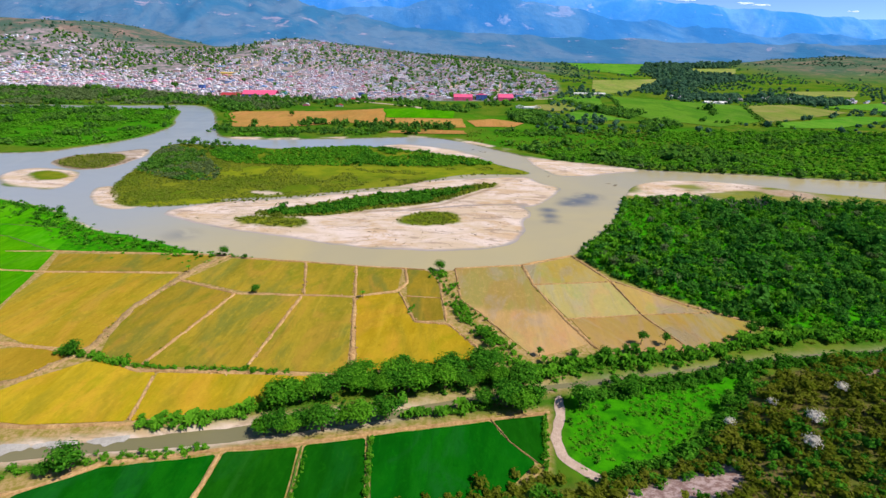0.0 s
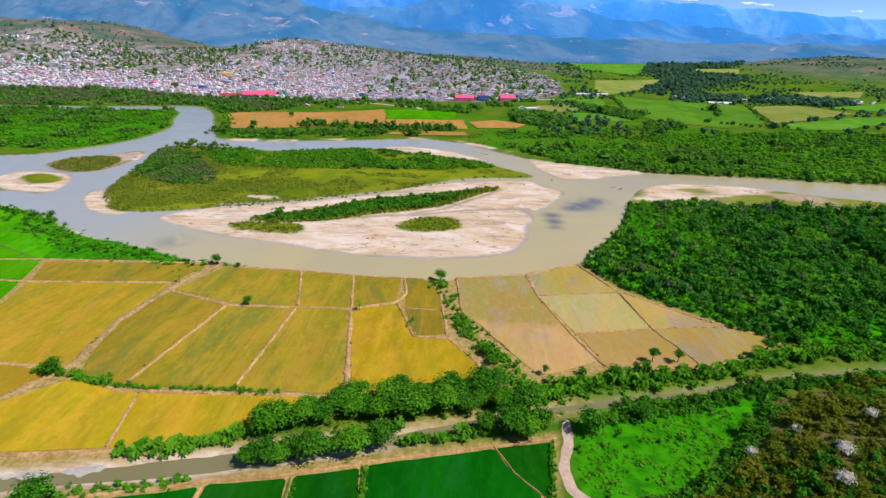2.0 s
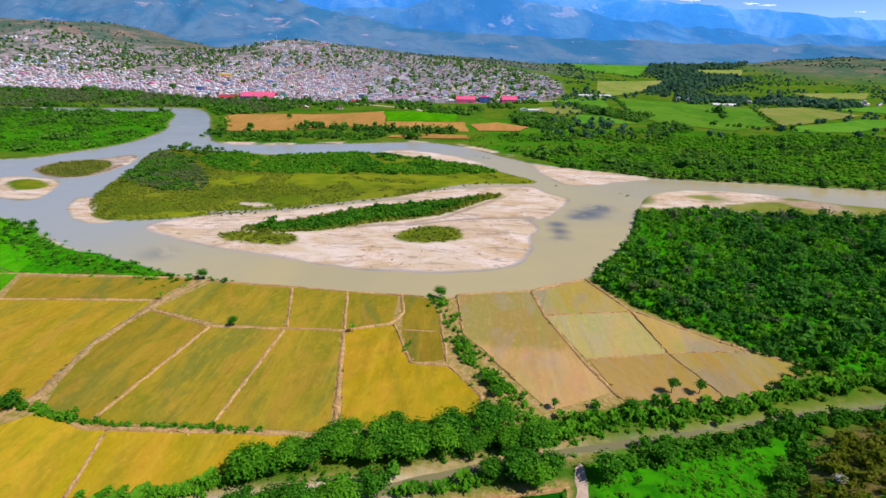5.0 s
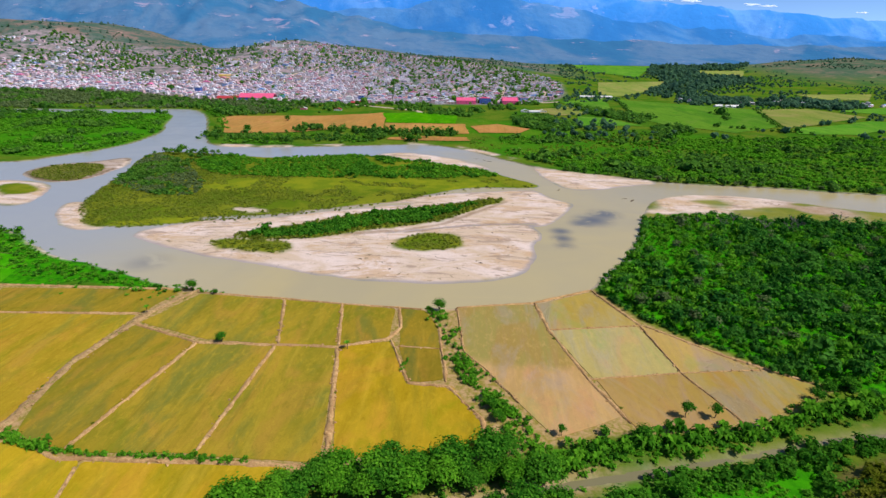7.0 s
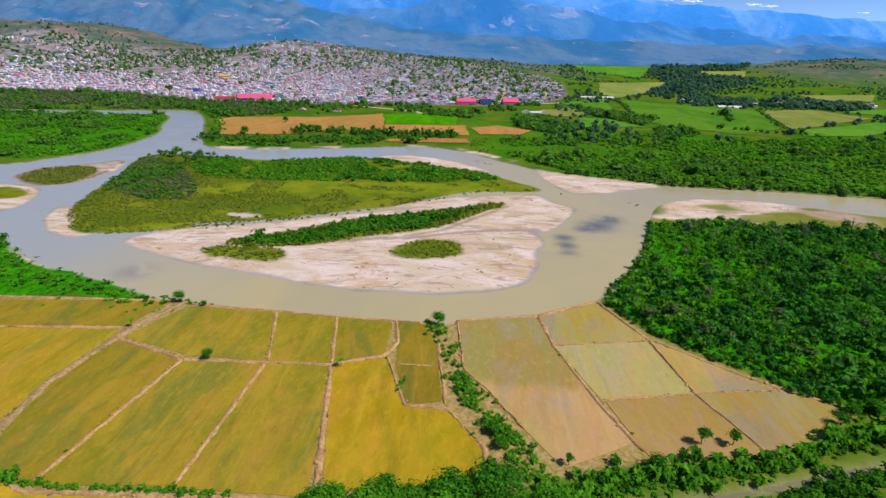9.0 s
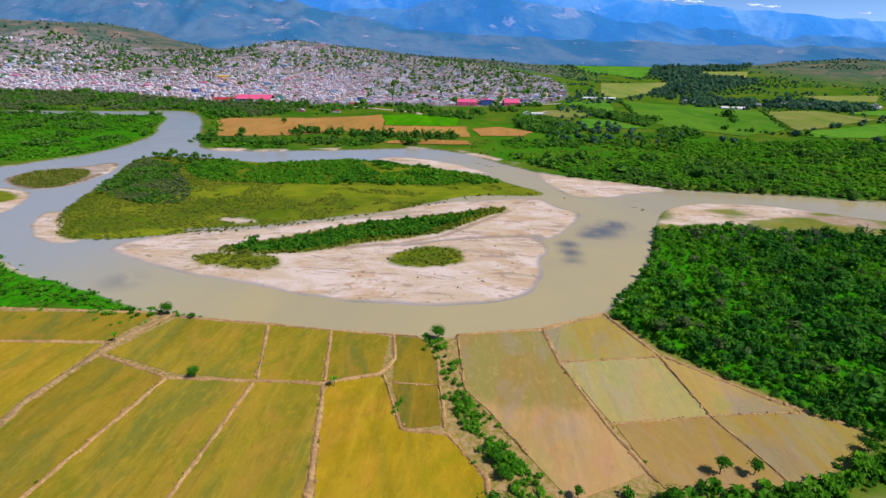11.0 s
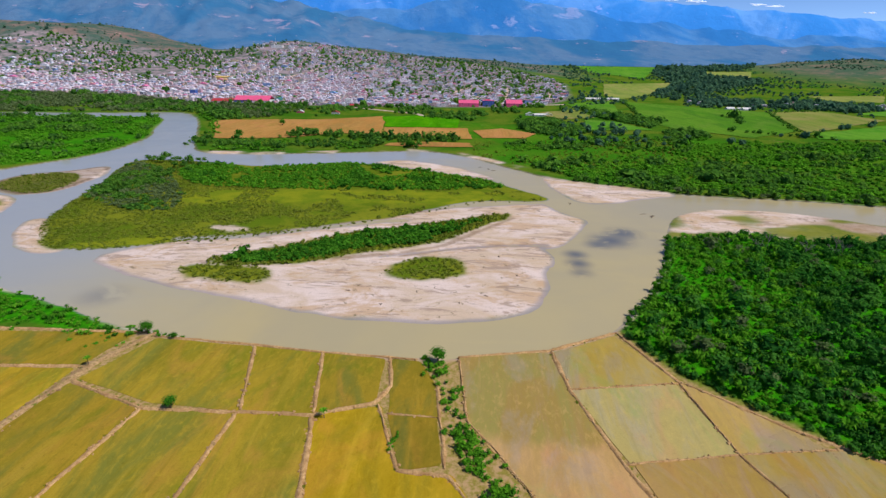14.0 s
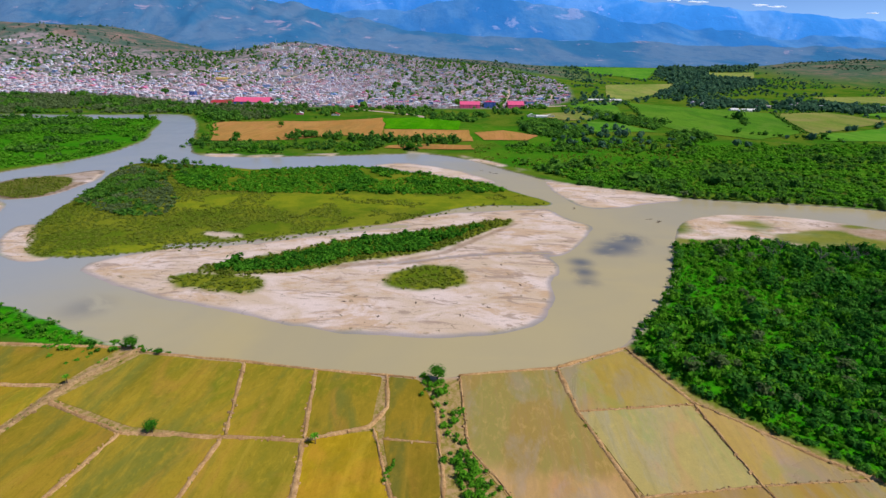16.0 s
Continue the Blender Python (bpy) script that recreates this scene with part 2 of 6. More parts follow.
def water_material(name, deep, pale, streak):
    n = Nodes(name, 0.12, 0.5)
    n.out.inputs["IOR"].default_value = 1.33
    c = n.mix(n.span(n.noise(0.006, 4, warp=1.0), 0.35, 0.65), deep, pale)
    c = n.mix(n.math("MULTIPLY", n.span(n.noise(0.03, 5, turn=0.3, stretch=(0.3, 1, 1), warp=0.8), 0.5, 0.75), 0.4), c, streak)
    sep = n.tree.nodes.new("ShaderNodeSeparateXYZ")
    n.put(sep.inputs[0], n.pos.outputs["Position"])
    # left arm: sky reflection painted as a blue-grey base colour
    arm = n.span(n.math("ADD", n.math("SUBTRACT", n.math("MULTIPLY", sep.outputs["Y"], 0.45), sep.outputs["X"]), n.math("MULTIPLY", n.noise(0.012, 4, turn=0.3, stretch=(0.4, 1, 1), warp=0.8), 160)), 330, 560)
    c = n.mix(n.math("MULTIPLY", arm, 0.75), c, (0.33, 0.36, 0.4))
    # dark sky reflections painted as blue-grey blotches at fixed spots
    reflection_mask = n.span(n.noise(0.05, 5, turn=-0.9, stretch=(0.75, 1, 1), rough=0.6, warp=0.8), 0.3, 0.5)
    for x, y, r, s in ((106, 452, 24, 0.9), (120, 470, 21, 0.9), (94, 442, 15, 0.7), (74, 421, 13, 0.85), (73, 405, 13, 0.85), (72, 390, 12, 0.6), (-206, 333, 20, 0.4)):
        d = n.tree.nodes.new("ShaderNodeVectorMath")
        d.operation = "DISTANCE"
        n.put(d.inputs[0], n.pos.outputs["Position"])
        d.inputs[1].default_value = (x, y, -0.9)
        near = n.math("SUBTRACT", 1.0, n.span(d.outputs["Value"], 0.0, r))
        c = n.mix(n.math("MULTIPLY", n.math("MULTIPLY", near, reflection_mask), s * 0.95), c, (0.085, 0.1, 0.13))
    ripple = n.noise(0.6, 4, turn=0.4, stretch=(1, 0.5, 1))
    n.put(n.out.inputs["Roughness"], n.math("ADD", 0.08, n.math("MULTIPLY", n.noise(0.02, 4, warp=1.0), 0.25)))
    n.bump(ripple, 0.12, 0.12)
    return n.done(c)


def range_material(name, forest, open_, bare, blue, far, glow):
    """Far mountains, a plain backdrop with many kilometres of air haze painted on."""
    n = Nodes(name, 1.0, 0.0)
    # forest patches double as cloud shadows painted into the slope colour
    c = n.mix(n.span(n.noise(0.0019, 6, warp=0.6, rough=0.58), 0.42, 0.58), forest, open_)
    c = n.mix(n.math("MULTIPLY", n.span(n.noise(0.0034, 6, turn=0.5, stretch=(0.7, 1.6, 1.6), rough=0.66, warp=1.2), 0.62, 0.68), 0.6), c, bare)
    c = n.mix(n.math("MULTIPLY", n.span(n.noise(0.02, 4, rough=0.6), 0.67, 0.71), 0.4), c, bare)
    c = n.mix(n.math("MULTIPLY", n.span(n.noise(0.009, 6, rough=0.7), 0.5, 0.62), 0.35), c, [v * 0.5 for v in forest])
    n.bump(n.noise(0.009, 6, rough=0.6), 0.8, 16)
    # haze: base colour shifted to blue, with blue emission for the air's light
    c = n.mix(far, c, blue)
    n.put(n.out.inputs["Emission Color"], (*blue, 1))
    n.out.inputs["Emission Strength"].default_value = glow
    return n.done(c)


def house_material(name, stops, random_by):
    n = Nodes(name, 0.85)
    r = n.chance() if random_by == "object" else n.island()
    c = n.ramp(r, stops, True)
    c = n.mix(n.math("MULTIPLY", n.span(n.noise(0.35, 5), 0.45, 0.7), 0.4), c, (0.2, 0.15, 0.11))
    return n.done(c)


M_GROUND = ground_material()
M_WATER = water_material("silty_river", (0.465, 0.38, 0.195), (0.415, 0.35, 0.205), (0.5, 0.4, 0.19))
M_CREEK = water_material("silty_creek", (0.19, 0.17, 0.085), (0.23, 0.2, 0.11), (0.155, 0.15, 0.085))
M_OLIVE = crop_material("olive_rice", (0.222, 0.178, 0.015), (0.335, 0.222, 0.021), (0.155, 0.163, 0.028), -0.35)
M_GOLD = crop_material("golden_rice", (0.41, 0.285, 0.011), (0.495, 0.335, 0.02), (0.3, 0.24, 0.018), -0.2)
M_OCHRE = crop_material("ochre_rice", (0.315, 0.21, 0.015), (0.41, 0.26, 0.022), (0.215, 0.195, 0.025), -0.7)
M_MUD = crop_material("flooded_mud", (0.42, 0.265, 0.085), (0.36, 0.24, 0.045), (0.36, 0.235, 0.16), 0.42, 0.018, 0.8, 0.6)
M_GREY = crop_material("grey_seedlings", (0.42, 0.345, 0.115), (0.44, 0.33, 0.1), (0.39, 0.335, 0.2), 0.42, 0.02, 0.8, 0.55)
M_PALE = crop_material("pale_seedlings", (0.4, 0.285, 0.075), (0.35, 0.235, 0.035), (0.35, 0.28, 0.14), 0.42, 0.02, 0.8, 0.55)
M_HALF = crop_material("flooded_mud_and_seedlings", (0.56, 0.355, 0.145), (0.5, 0.32, 0.105), (0.44, 0.285, 0.075), 0.42, 0.018, 0.8, 0.2, (236, (0.3, 0.265, 0.06)))
M_GREEN = crop_material("bright_rice", (0.045, 0.28, 0.002), (0.09, 0.35, 0.003), (0.03, 0.2, 0.002), 0.5)
M_DEEP = crop_material("deep_green_rice", (0.003, 0.085, 0.003), (0.007, 0.11, 0.003), (0.003, 0.065, 0.002), 0.2)
M_STUBBLE = crop_material("brown_stubble", (0.38, 0.18, 0.05), (0.42, 0.22, 0.065), (0.28, 0.17, 0.05), 1.2, 0.012)
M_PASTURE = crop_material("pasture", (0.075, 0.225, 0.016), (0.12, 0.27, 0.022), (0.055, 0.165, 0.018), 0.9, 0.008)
M_LIME = crop_material("pale_pasture", (0.2, 0.26, 0.045), (0.29, 0.29, 0.08), (0.12, 0.2, 0.035), 0.9, 0.008)
M_BUND = earth_material("dry_earth", (0.62, 0.39, 0.175), (0.37, 0.2, 0.075), (0.16, 0.155, 0.02), 0.35)
M_VERGE = earth_material("grassy_earth", (0.2, 0.22, 0.04), (0.1, 0.14, 0.02), (0.05, 0.17, 0.008), 0.9)
M_TRACK = earth_material("weedy_track", (0.52, 0.34, 0.16), (0.32, 0.19, 0.08), (0.16, 0.15, 0.02), 0.55)
M_ROAD = earth_material("road_dust", (0.62, 0.46, 0.37), (0.5, 0.35, 0.27), (0.14, 0.17, 0.03), 0.05, 0.12)
M_SILT = earth_material("grey_silt", (0.5, 0.46, 0.43), (0.42, 0.38, 0.34), (0.2, 0.2, 0.1), 0.0)
M_LEAF = leaf_material("broad_leaves", (0.02, 0.105, 0.007), (0.05, 0.21, 0.014), (0.13, 0.37, 0.025))
M_FOREST = leaf_material("forest_leaves", (0.015, 0.095, 0.01), (0.036, 0.175, 0.02), (0.115, 0.33, 0.04), 0.65, 0.02)
M_SHRUB = leaf_material("dry_shrub_leaves", (0.085, 0.125, 0.006), (0.14, 0.175, 0.012), (0.21, 0.225, 0.026), 0.8)
M_WEED = leaf_material("reed_leaves", (0.115, 0.17, 0.012), (0.17, 0.225, 0.022), (0.26, 0.3, 0.045), 0.8)
M_LIVELY = leaf_material("young_leaves", (0.045, 0.18, 0.008), (0.085, 0.29, 0.014), (0.175, 0.44, 0.025))
M_FAR = leaf_material("far_leaves", (0.04, 0.13, 0.02), (0.075, 0.21, 0.026), (0.15, 0.33, 0.035), 0.8, 0.006)
# distant foliage: air haze put into the leaf colours, bluer and paler
M_HAZY_LEAF = leaf_material("hazy_leaves", (0.045, 0.12, 0.07), (0.07, 0.16, 0.09), (0.11, 0.22, 0.105), 0.8, 0.006)
M_GREY_LEAF = leaf_material("grey_green_leaves", (0.085, 0.14, 0.04), (0.125, 0.185, 0.06), (0.19, 0.26, 0.1), 0.8)
M_BLOSSOM = plain_material("pale_blossom", (0.76, 0.69, 0.6), 0.8, 0.2, 2.0)
M_BARK = plain_material("bark", (0.16, 0.11, 0.075), 0.9, 0.25, 3.0)
M_GREY_BARK = plain_material("weathered_bark", (0.23, 0.2, 0.17), 0.9, 0.2, 3.0)

# ---- plan of the valley ----


def soften(points, rounds=2, closed=True):
    """Cuts the corners of an outline."""
    p = np.array(points, float)
    for _ in range(rounds):
        q = np.roll(p, -1, axis=0) if closed else p[1:]
        a = p if closed else p[:-1]
        new_p = np.empty((len(a) * 2, 2))
        new_p[0::2], new_p[1::2] = 0.75 * a + 0.25 * q, 0.25 * a + 0.75 * q
        p = new_p if closed else np.vstack([p[:1], new_p, p[-1:]])
    return p


def inside_depth(x, y, outline):
    """Metres inside an outline (negative outside)."""
    d = np.full(x.shape, 1e9)
    odd = np.zeros(x.shape, bool)
    for (ax, ay), (bx, by) in zip(outline, np.roll(outline, -1, axis=0)):
        ex, ey = bx - ax, by - ay
        t = np.clip(((x - ax) * ex + (y - ay) * ey) / (ex * ex + ey * ey + 1e-9), 0, 1)
        d = np.minimum(d, (x - ax - t * ex) ** 2 + (y - ay - t * ey) ** 2)
        if ay != by:
            odd ^= ((ay > y) != (by > y)) & (x < ax + (y - ay) / (by - ay) * ex)
    d = np.sqrt(d)
    return np.where(odd, d, -d)


def line_distance(x, y, line):
    d = np.full(x.shape, 1e9)
    for (ax, ay), (bx, by) in zip(line[:-1], line[1:]):
        ex, ey = bx - ax, by - ay
        t = np.clip(((x - ax) * ex + (y - ay) * ey) / (ex * ex + ey * ey + 1e-9), 0, 1)
        d = np.minimum(d, (x - ax - t * ex) ** 2 + (y - ay - t * ey) ** 2)
    return np.sqrt(d)


def wave(x, y, size, seed=0, octaves=4, gain=0.5):
    """Smooth noise from -1 to 1, on arrays."""
    rng = np.random.default_rng(seed)
    total, amp, norm = np.zeros(x.shape), 1.0, 0.0
    for k in range(octaves):
        table = rng.uniform(-1, 1, (64, 64))
        u, v = x / size * 2 ** k + 17.3 * k, y / size * 2 ** k + 9.1 * k
        i, j = np.floor(u).astype(int), np.floor(v).astype(int)
        fu, fv = u - i, v - j
        fu, fv = fu * fu * (3 - 2 * fu), fv * fv * (3 - 2 * fv)
        i0, i1, j0, j1 = i % 64, (i + 1) % 64, j % 64, (j + 1) % 64
        total += amp * ((table[i0, j0] * (1 - fu) + table[i1, j0] * fu) * (1 - fv) + (table[i0, j1] * (1 - fu) + table[i1, j1] * fu) * fv)
        norm += amp
        amp *= gain
    return total / norm


def step(v, lo, hi):
    t = np.clip((v - lo) / (hi - lo), 0, 1)
    return t * t * (3 - 2 * t)


SOUTH_BANK = [(-900, 560), (-560, 465), (-398, 403), (-357, 391), (-307, 358), (-275, 339), (-248, 330), (-220, 319), (-189, 307),
              (-165, 299), (-135, 294), (-101, 291), (-68, 287), (-37, 285), (-10, 286), (16, 290), (40, 298), (62, 310), (74, 318),
              (94, 343), (115, 374), (134, 415), (159, 482), (174, 513), (203, 538), (242, 546), (289, 541), (325, 522), (347, 509),
              (420, 485), (600, 450), (900, 420)]
NORTH_BANK = [(900, 540), (600, 545), (391, 568), (337, 579), (287, 585), (234, 588), (204, 595), (174, 609), (135, 617), (102, 633),
              (75, 662), (45, 697), (11, 742), (-28, 780), (-77, 799), (-108, 786), (-183, 766), (-256, 748), (-329, 738), (-369, 745),
              (-394, 771), (-447, 877), (-511, 1004), (-583, 1127), (-640, 1185), (-724, 1168), (-827, 1137), (-1004, 1122), (-1300, 1100)]
PENINSULA = [(-1300, 1050), (-1000, 1070), (-803, 1084), (-643, 1112), (-602, 1047), (-553, 937), (-512, 867), (-488, 757), (-499, 683),
             (-519, 647), (-535, 606), (-620, 590), (-900, 640)]
RIVER = soften(SOUTH_BANK + NORTH_BANK + PENINSULA)
ISLAND = soften([(-320, 420), (-295, 394), (-253, 398), (-205, 420), (-170, 435), (-133, 452), (-106, 469), (-68, 488), (-37, 515), (-7, 542),
                 (35, 551), (67, 551), (77, 561), (70, 575), (39, 605), (16, 641), (-23, 655), (-64, 674), (-132, 708), (-192, 694), (-240, 672),
                 (-299, 680), (-354, 690), (-411, 695), (-420, 660), (-385, 578), (-366, 515), (-345, 458)])
BAR = soften([(-254, 383), (-220, 363), (-185, 350), (-156, 341), (-126, 333), (-99, 325), (-67, 320), (-37, 318), (-9, 319), (16, 325), (35, 336),
              (44, 351), (48, 369), (51, 396), (56, 399), (57.5, 418), (50, 434), (56, 429), (66, 433), (78, 455), (94, 487), (96, 503), (82, 514), (72, 538), (67, 548), (-40, 520), (-130, 455), (-230, 412)], 1)
SPIT = soften([(-343, 462), (-358, 452), (-342, 424), (-318, 398), (-292, 384), (-270, 392), (-300, 430)])
NORTH_BAR = soften([(75, 665), (102, 638), (174, 612), (214, 592), (174, 572), (143, 557), (104, 549), (89, 588), (77, 630)])
CHANNEL_BAR = soften([(-141, 708), (-101, 738), (-55, 725), (-3, 682), (23, 655), (30, 630), (-23, 650), (-80, 685)])
ISLET = soften([(-490, 555), (-488, 598), (-452, 622), (-425, 655), (-397, 588), (-393, 539), (-414, 523), (-446, 528)])
LOW_ISLET = soften([(-500, 495), (-488, 530), (-448, 522), (-400, 500), (-382, 440), (-441, 449)])
STRIP = soften([(-175, 386), (-159, 402), (-129, 416), (-100, 446), (-59, 462), (-15, 486), (33, 513), (37, 503), (3, 466), (-21, 432), (-52, 418),
                (-81, 404), (-100, 390), (-127, 381), (-163, 377)])
PATCH_A = soften([(-186, 372), (-172, 382), (-143, 380), (-123, 375), (-121, 355), (-146, 354), (-174, 361)])
ISLE_DARK = soften([(-420, 597), (-400, 640), (-419, 679), (-353, 640), (-290, 560), (-262, 515), (-257, 482), (-307, 486), (-365, 528)])
ISLE_RIDGE = soften([(-358, 670), (-214, 717), (-38, 729), (60, 690), (50, 600), (-29, 582), (-125, 570), (-220, 568), (-293, 572)])
ISLE_GOLD = soften([(-283, 545), (-218, 568), (-123, 570), (-28, 580), (40, 585), (40, 560), (-25, 524), (-100, 527), (-170, 519), (-250, 498)])
ISLE_FRINGE = soften([(-284, 396), (-245, 398), (-212, 415), (-222, 432), (-277, 412)])
ISLE_SAND = soften([(-212, 457), (-177, 453), (-165, 443), (-196, 439)])
PATCH_B = soften([(-55, 373), (-49, 393), (-27, 408), (-4, 402), (-1, 379), (-14, 370), (-38, 368)])
ISLET_GREEN = soften([(-484, 556), (-484, 596), (-447, 614), (-418, 594), (-402, 545), (-414, 525), (-446, 530)])
LOW_GREEN = soften([(-470, 500), (-452, 517), (-418, 500), (-408, 478), (-432, 470)])
CREEK = soften([(-260, 112), (-200, 119), (-153, 126), (-130, 131), (-110, 135), (-83, 141), (-64, 147), (-23, 155), (-10, 160), (36, 174), (46, 177),
                (117, 194.5), (141, 202.5), (203, 213), (330, 238), (330, 233), (199, 209), (138, 199.5), (114, 192), (52, 174.2), (36, 171.5), (-18, 151),
                (-57, 141), (-78, 135), (-105, 129), (-123, 127), (-147, 121), (-200, 113), (-260, 106)])
HILL_FOOT = [(-120, 60), (-60, 88), (-15, 108), (15, 117), (45, 124), (75, 138), (102, 164), (125, 184), (160, 197), (220, 211), (340, 232), (600, 260)]
HILL = np.array(HILL_FOOT + [(600, -260), (-120, -260)], float)
TOWN = soften([(-1900, 1650), (-1411, 1550), (-1118, 1600), (-900, 1500), (-700, 1400), (-524, 1402), (-316, 1400), (-27, 1430), (115, 1458), (215, 1560),
               (300, 1750), (337, 2028), (380, 2350), (200, 2560), (-350, 2620), (-900, 2560), (-1500, 2560), (-2300, 2500)], 1)
FOREST = soften([(79, 316), (95, 284), (122, 257), (152, 231), (185, 222), (260, 236), (420, 262), (700, 300), (700, 440), (420, 462), (313, 458),
                 (287, 462), (243, 460), (221, 473), (182, 464), (150, 457), (137, 420), (118, 378), (97, 346)], 1)
BANK = [(-420, 398), (-357, 386), (-307, 352), (-275, 333), (-248, 324), (-220, 313), (-189, 302), (-165, 297)]
PENINSULA_WOOD = np.array([(-1050, 1060), (-643, 1095), (-602, 1035), (-560, 935), (-520, 867), (-497, 757), (-507, 683), (-545, 640), (-700, 660), (-1000, 900)], float)
WATER_LEVEL = -0.9


def ground_height(x, y):
    river = inside_depth(x, y, RIVER)
    edge = river + 2.5 * wave(x, y, 22, 3, 3)
    z = WATER_LEVEL + np.clip(-0.35 * edge, -1.6, 0.9)
    for shape, slope, top in ((ISLAND, 0.12, 1.0), (BAR, 0.05, 0.75), (SPIT, 0.06, 0.6), (NORTH_BAR, 0.05, 0.7), (CHANNEL_BAR, 0.05, 0.6), (ISLET, 0.08, 0.7), (LOW_ISLET, 0.05, 0.5)):
        d = inside_depth(x, y, shape) + 2.0 * wave(x, y, 16, 5, 3) + (3 if shape is BAR or shape is ISLAND else 9) * wave(x, y, 55, 6, 3)
        z = np.where(river > 0, np.maximum(z, WATER_LEVEL + np.clip(slope * d, -1.6, top)), z)
    pool = line_distance(x, y, [(-214, 424), (-158, 436), (-112, 462), (-74, 479), (-55, 484)]) + 3.5 * wave(x, y, 20, 16, 3)
    z = np.where(pool < 9, np.minimum(z, WATER_LEVEL - 0.22 + 0.07 * pool), z)
    rill = line_distance(x, y, [(-60, 404), (-12, 423), (21, 432.5), (56, 436)]) + 1.5 * wave(x, y, 8, 16, 3)
    z = np.where(rill < 4, np.minimum(z, WATER_LEVEL - 0.05 + 0.12 * rill), z)
    creek = inside_depth(x, y, CREEK) + 0.8 * wave(x, y, 9, 7, 3)
    z = np.where(river < -40, np.minimum(z, WATER_LEVEL + np.clip(-0.45 * creek, -1.2, 0.9)), z)
    z = z + np.where((river < -25) & (y > 700), 0.6 * wave(x, y, 90, 11, 3), 0)
    hill = np.maximum(inside_depth(x, y, HILL), 0)
    z = z + 46 * (1 - np.exp(-hill / 90)) * (1 + 0.12 * wave(x, y, 45, 2, 4))
    z = z + town_hill(x, y)
    return z


def town_hill(x, y):
    """The slope that the town climbs, and the foothills behind it."""
    rise = np.clip((y - 1380) / 1220, 0, 1) ** 1.9
    west = 1 - step(x, -150, 620)
    ridge = 100 + 65 * np.exp(-((x + 850) / 400) ** 2) + 150 * step(-x, 1150, 2300)
    z = rise * west * ridge * (1 + 0.14 * wave(x, y, 420, 21, 4) * step(y, 1500, 1900))
    terrace = step(x, 1300, 2600) * step(y, 2350, 2900) * 55 * (1 + 0.3 * wave(x, y, 300, 22, 4))
    return z + terrace + 75 * step(y, 1900, 3800) * (1 - west)


def mesh_object(name, verts, faces, material, parent=None, label="", smooth=False, attrs=None):
    me = bpy.data.meshes.new(name)
    verts = np.asarray(verts, np.float32)
    if isinstance(faces, np.ndarray):
        k = faces.shape[1]
        me.vertices.add(len(verts))
        me.vertices.foreach_set("co", verts.ravel())
        me.loops.add(faces.size)
        me.loops.foreach_set("vertex_index", faces.astype(np.int32).ravel())
        me.polygons.add(len(faces))
        me.polygons.foreach_set("loop_start", np.arange(0, faces.size, k, dtype=np.int32))
        me.polygons.foreach_set("use_smooth", np.full(len(faces), smooth))
        me.update(calc_edges=True)
    else:
        me.from_pydata([tuple(map(float, v)) for v in verts], [], faces)
        if smooth:
            me.polygons.foreach_set("use_smooth", np.full(len(me.polygons), True))
        me.update()
    for key, values in (attrs or {}).items():
        a = me.attributes.new(key, "FLOAT", "POINT")
        a.data.foreach_set("value", np.asarray(values, np.float32))
    me.materials.append(material)
    ob = new(name, me)
    if parent is not None:
        ob.parent = parent
    return tagged(ob, label)


def part(name, bm, material, parent, label=""):
    me = bpy.data.meshes.new(name)
    bm.to_mesh(me)
    bm.free()
    me.materials.append(material)
    ob = new(name, me)
    ob.parent = parent
    return tagged(ob, label)


def grid_faces(rows, cols):
    i = (np.arange(rows - 1)[:, None] * cols + np.arange(cols - 1)[None, :]).ravel()
    return np.stack([i, i + 1, i + cols + 1, i + cols], axis=1)


# ---- ground, water ----
gy = np.concatenate([np.linspace(-120, 62, 10), np.arange(70, 284, 2.6), np.arange(284, 600, 1.8), np.arange(600, 830, 2.6), 830 * np.exp(np.linspace(0, 1, 130) * math.log(4950 / 830))])
ROWS, COLS = len(gy), 440
s = np.linspace(-1, 1, COLS)
s = 0.68 * s + 0.32 * s ** 3
gx = s[None, :] * (1.05 * gy[:, None] + 280)
gy = np.repeat(gy[:, None], COLS, axis=1)
gz = ground_height(gx, gy)
river = inside_depth(gx, gy, RIVER)
on_bar = np.zeros(gx.shape)
for shape in (BAR, SPIT, NORTH_BAR, CHANNEL_BAR, LOW_ISLET):
    on_bar = np.maximum(on_bar, step(inside_depth(gx, gy, shape) + 3 * wave(gx, gy, 14, 8), -4, 3))
island = inside_depth(gx, gy, ISLAND) + 5 * wave(gx, gy, 25, 9)
rim = step(-river, -4, 0) * (1 - step(-river, 1.5, 4)) * step(wave(gx, gy, 40, 14, 3), -0.5, 0.2)
EAST_WEED = np.array([(196, 474), (236, 484), (262, 503), (292, 496), (300, 474), (263, 468)], float)
east_sand = step(inside_depth(gx, gy, np.array([(150, 460), (170, 520), (205, 550), (290, 550), (420, 500), (700, 450), (420, 470), (313, 464), (243, 466), (182, 468)], float)), -4, 3)
creek = inside_depth(gx, gy, CREEK)
creek_sand = step(creek, -4, -0.5) * step(-gx, -20, 60)
north_sand = step(inside_depth(gx, gy, np.array([(-380, 735), (-256, 742), (-100, 780), (-77, 795), (-28, 776), (20, 735), (60, 690), (66, 700), (20, 752), (-25, 796), (-80, 822), (-120, 800), (-256, 760), (-370, 755)], float)), -5, 2)
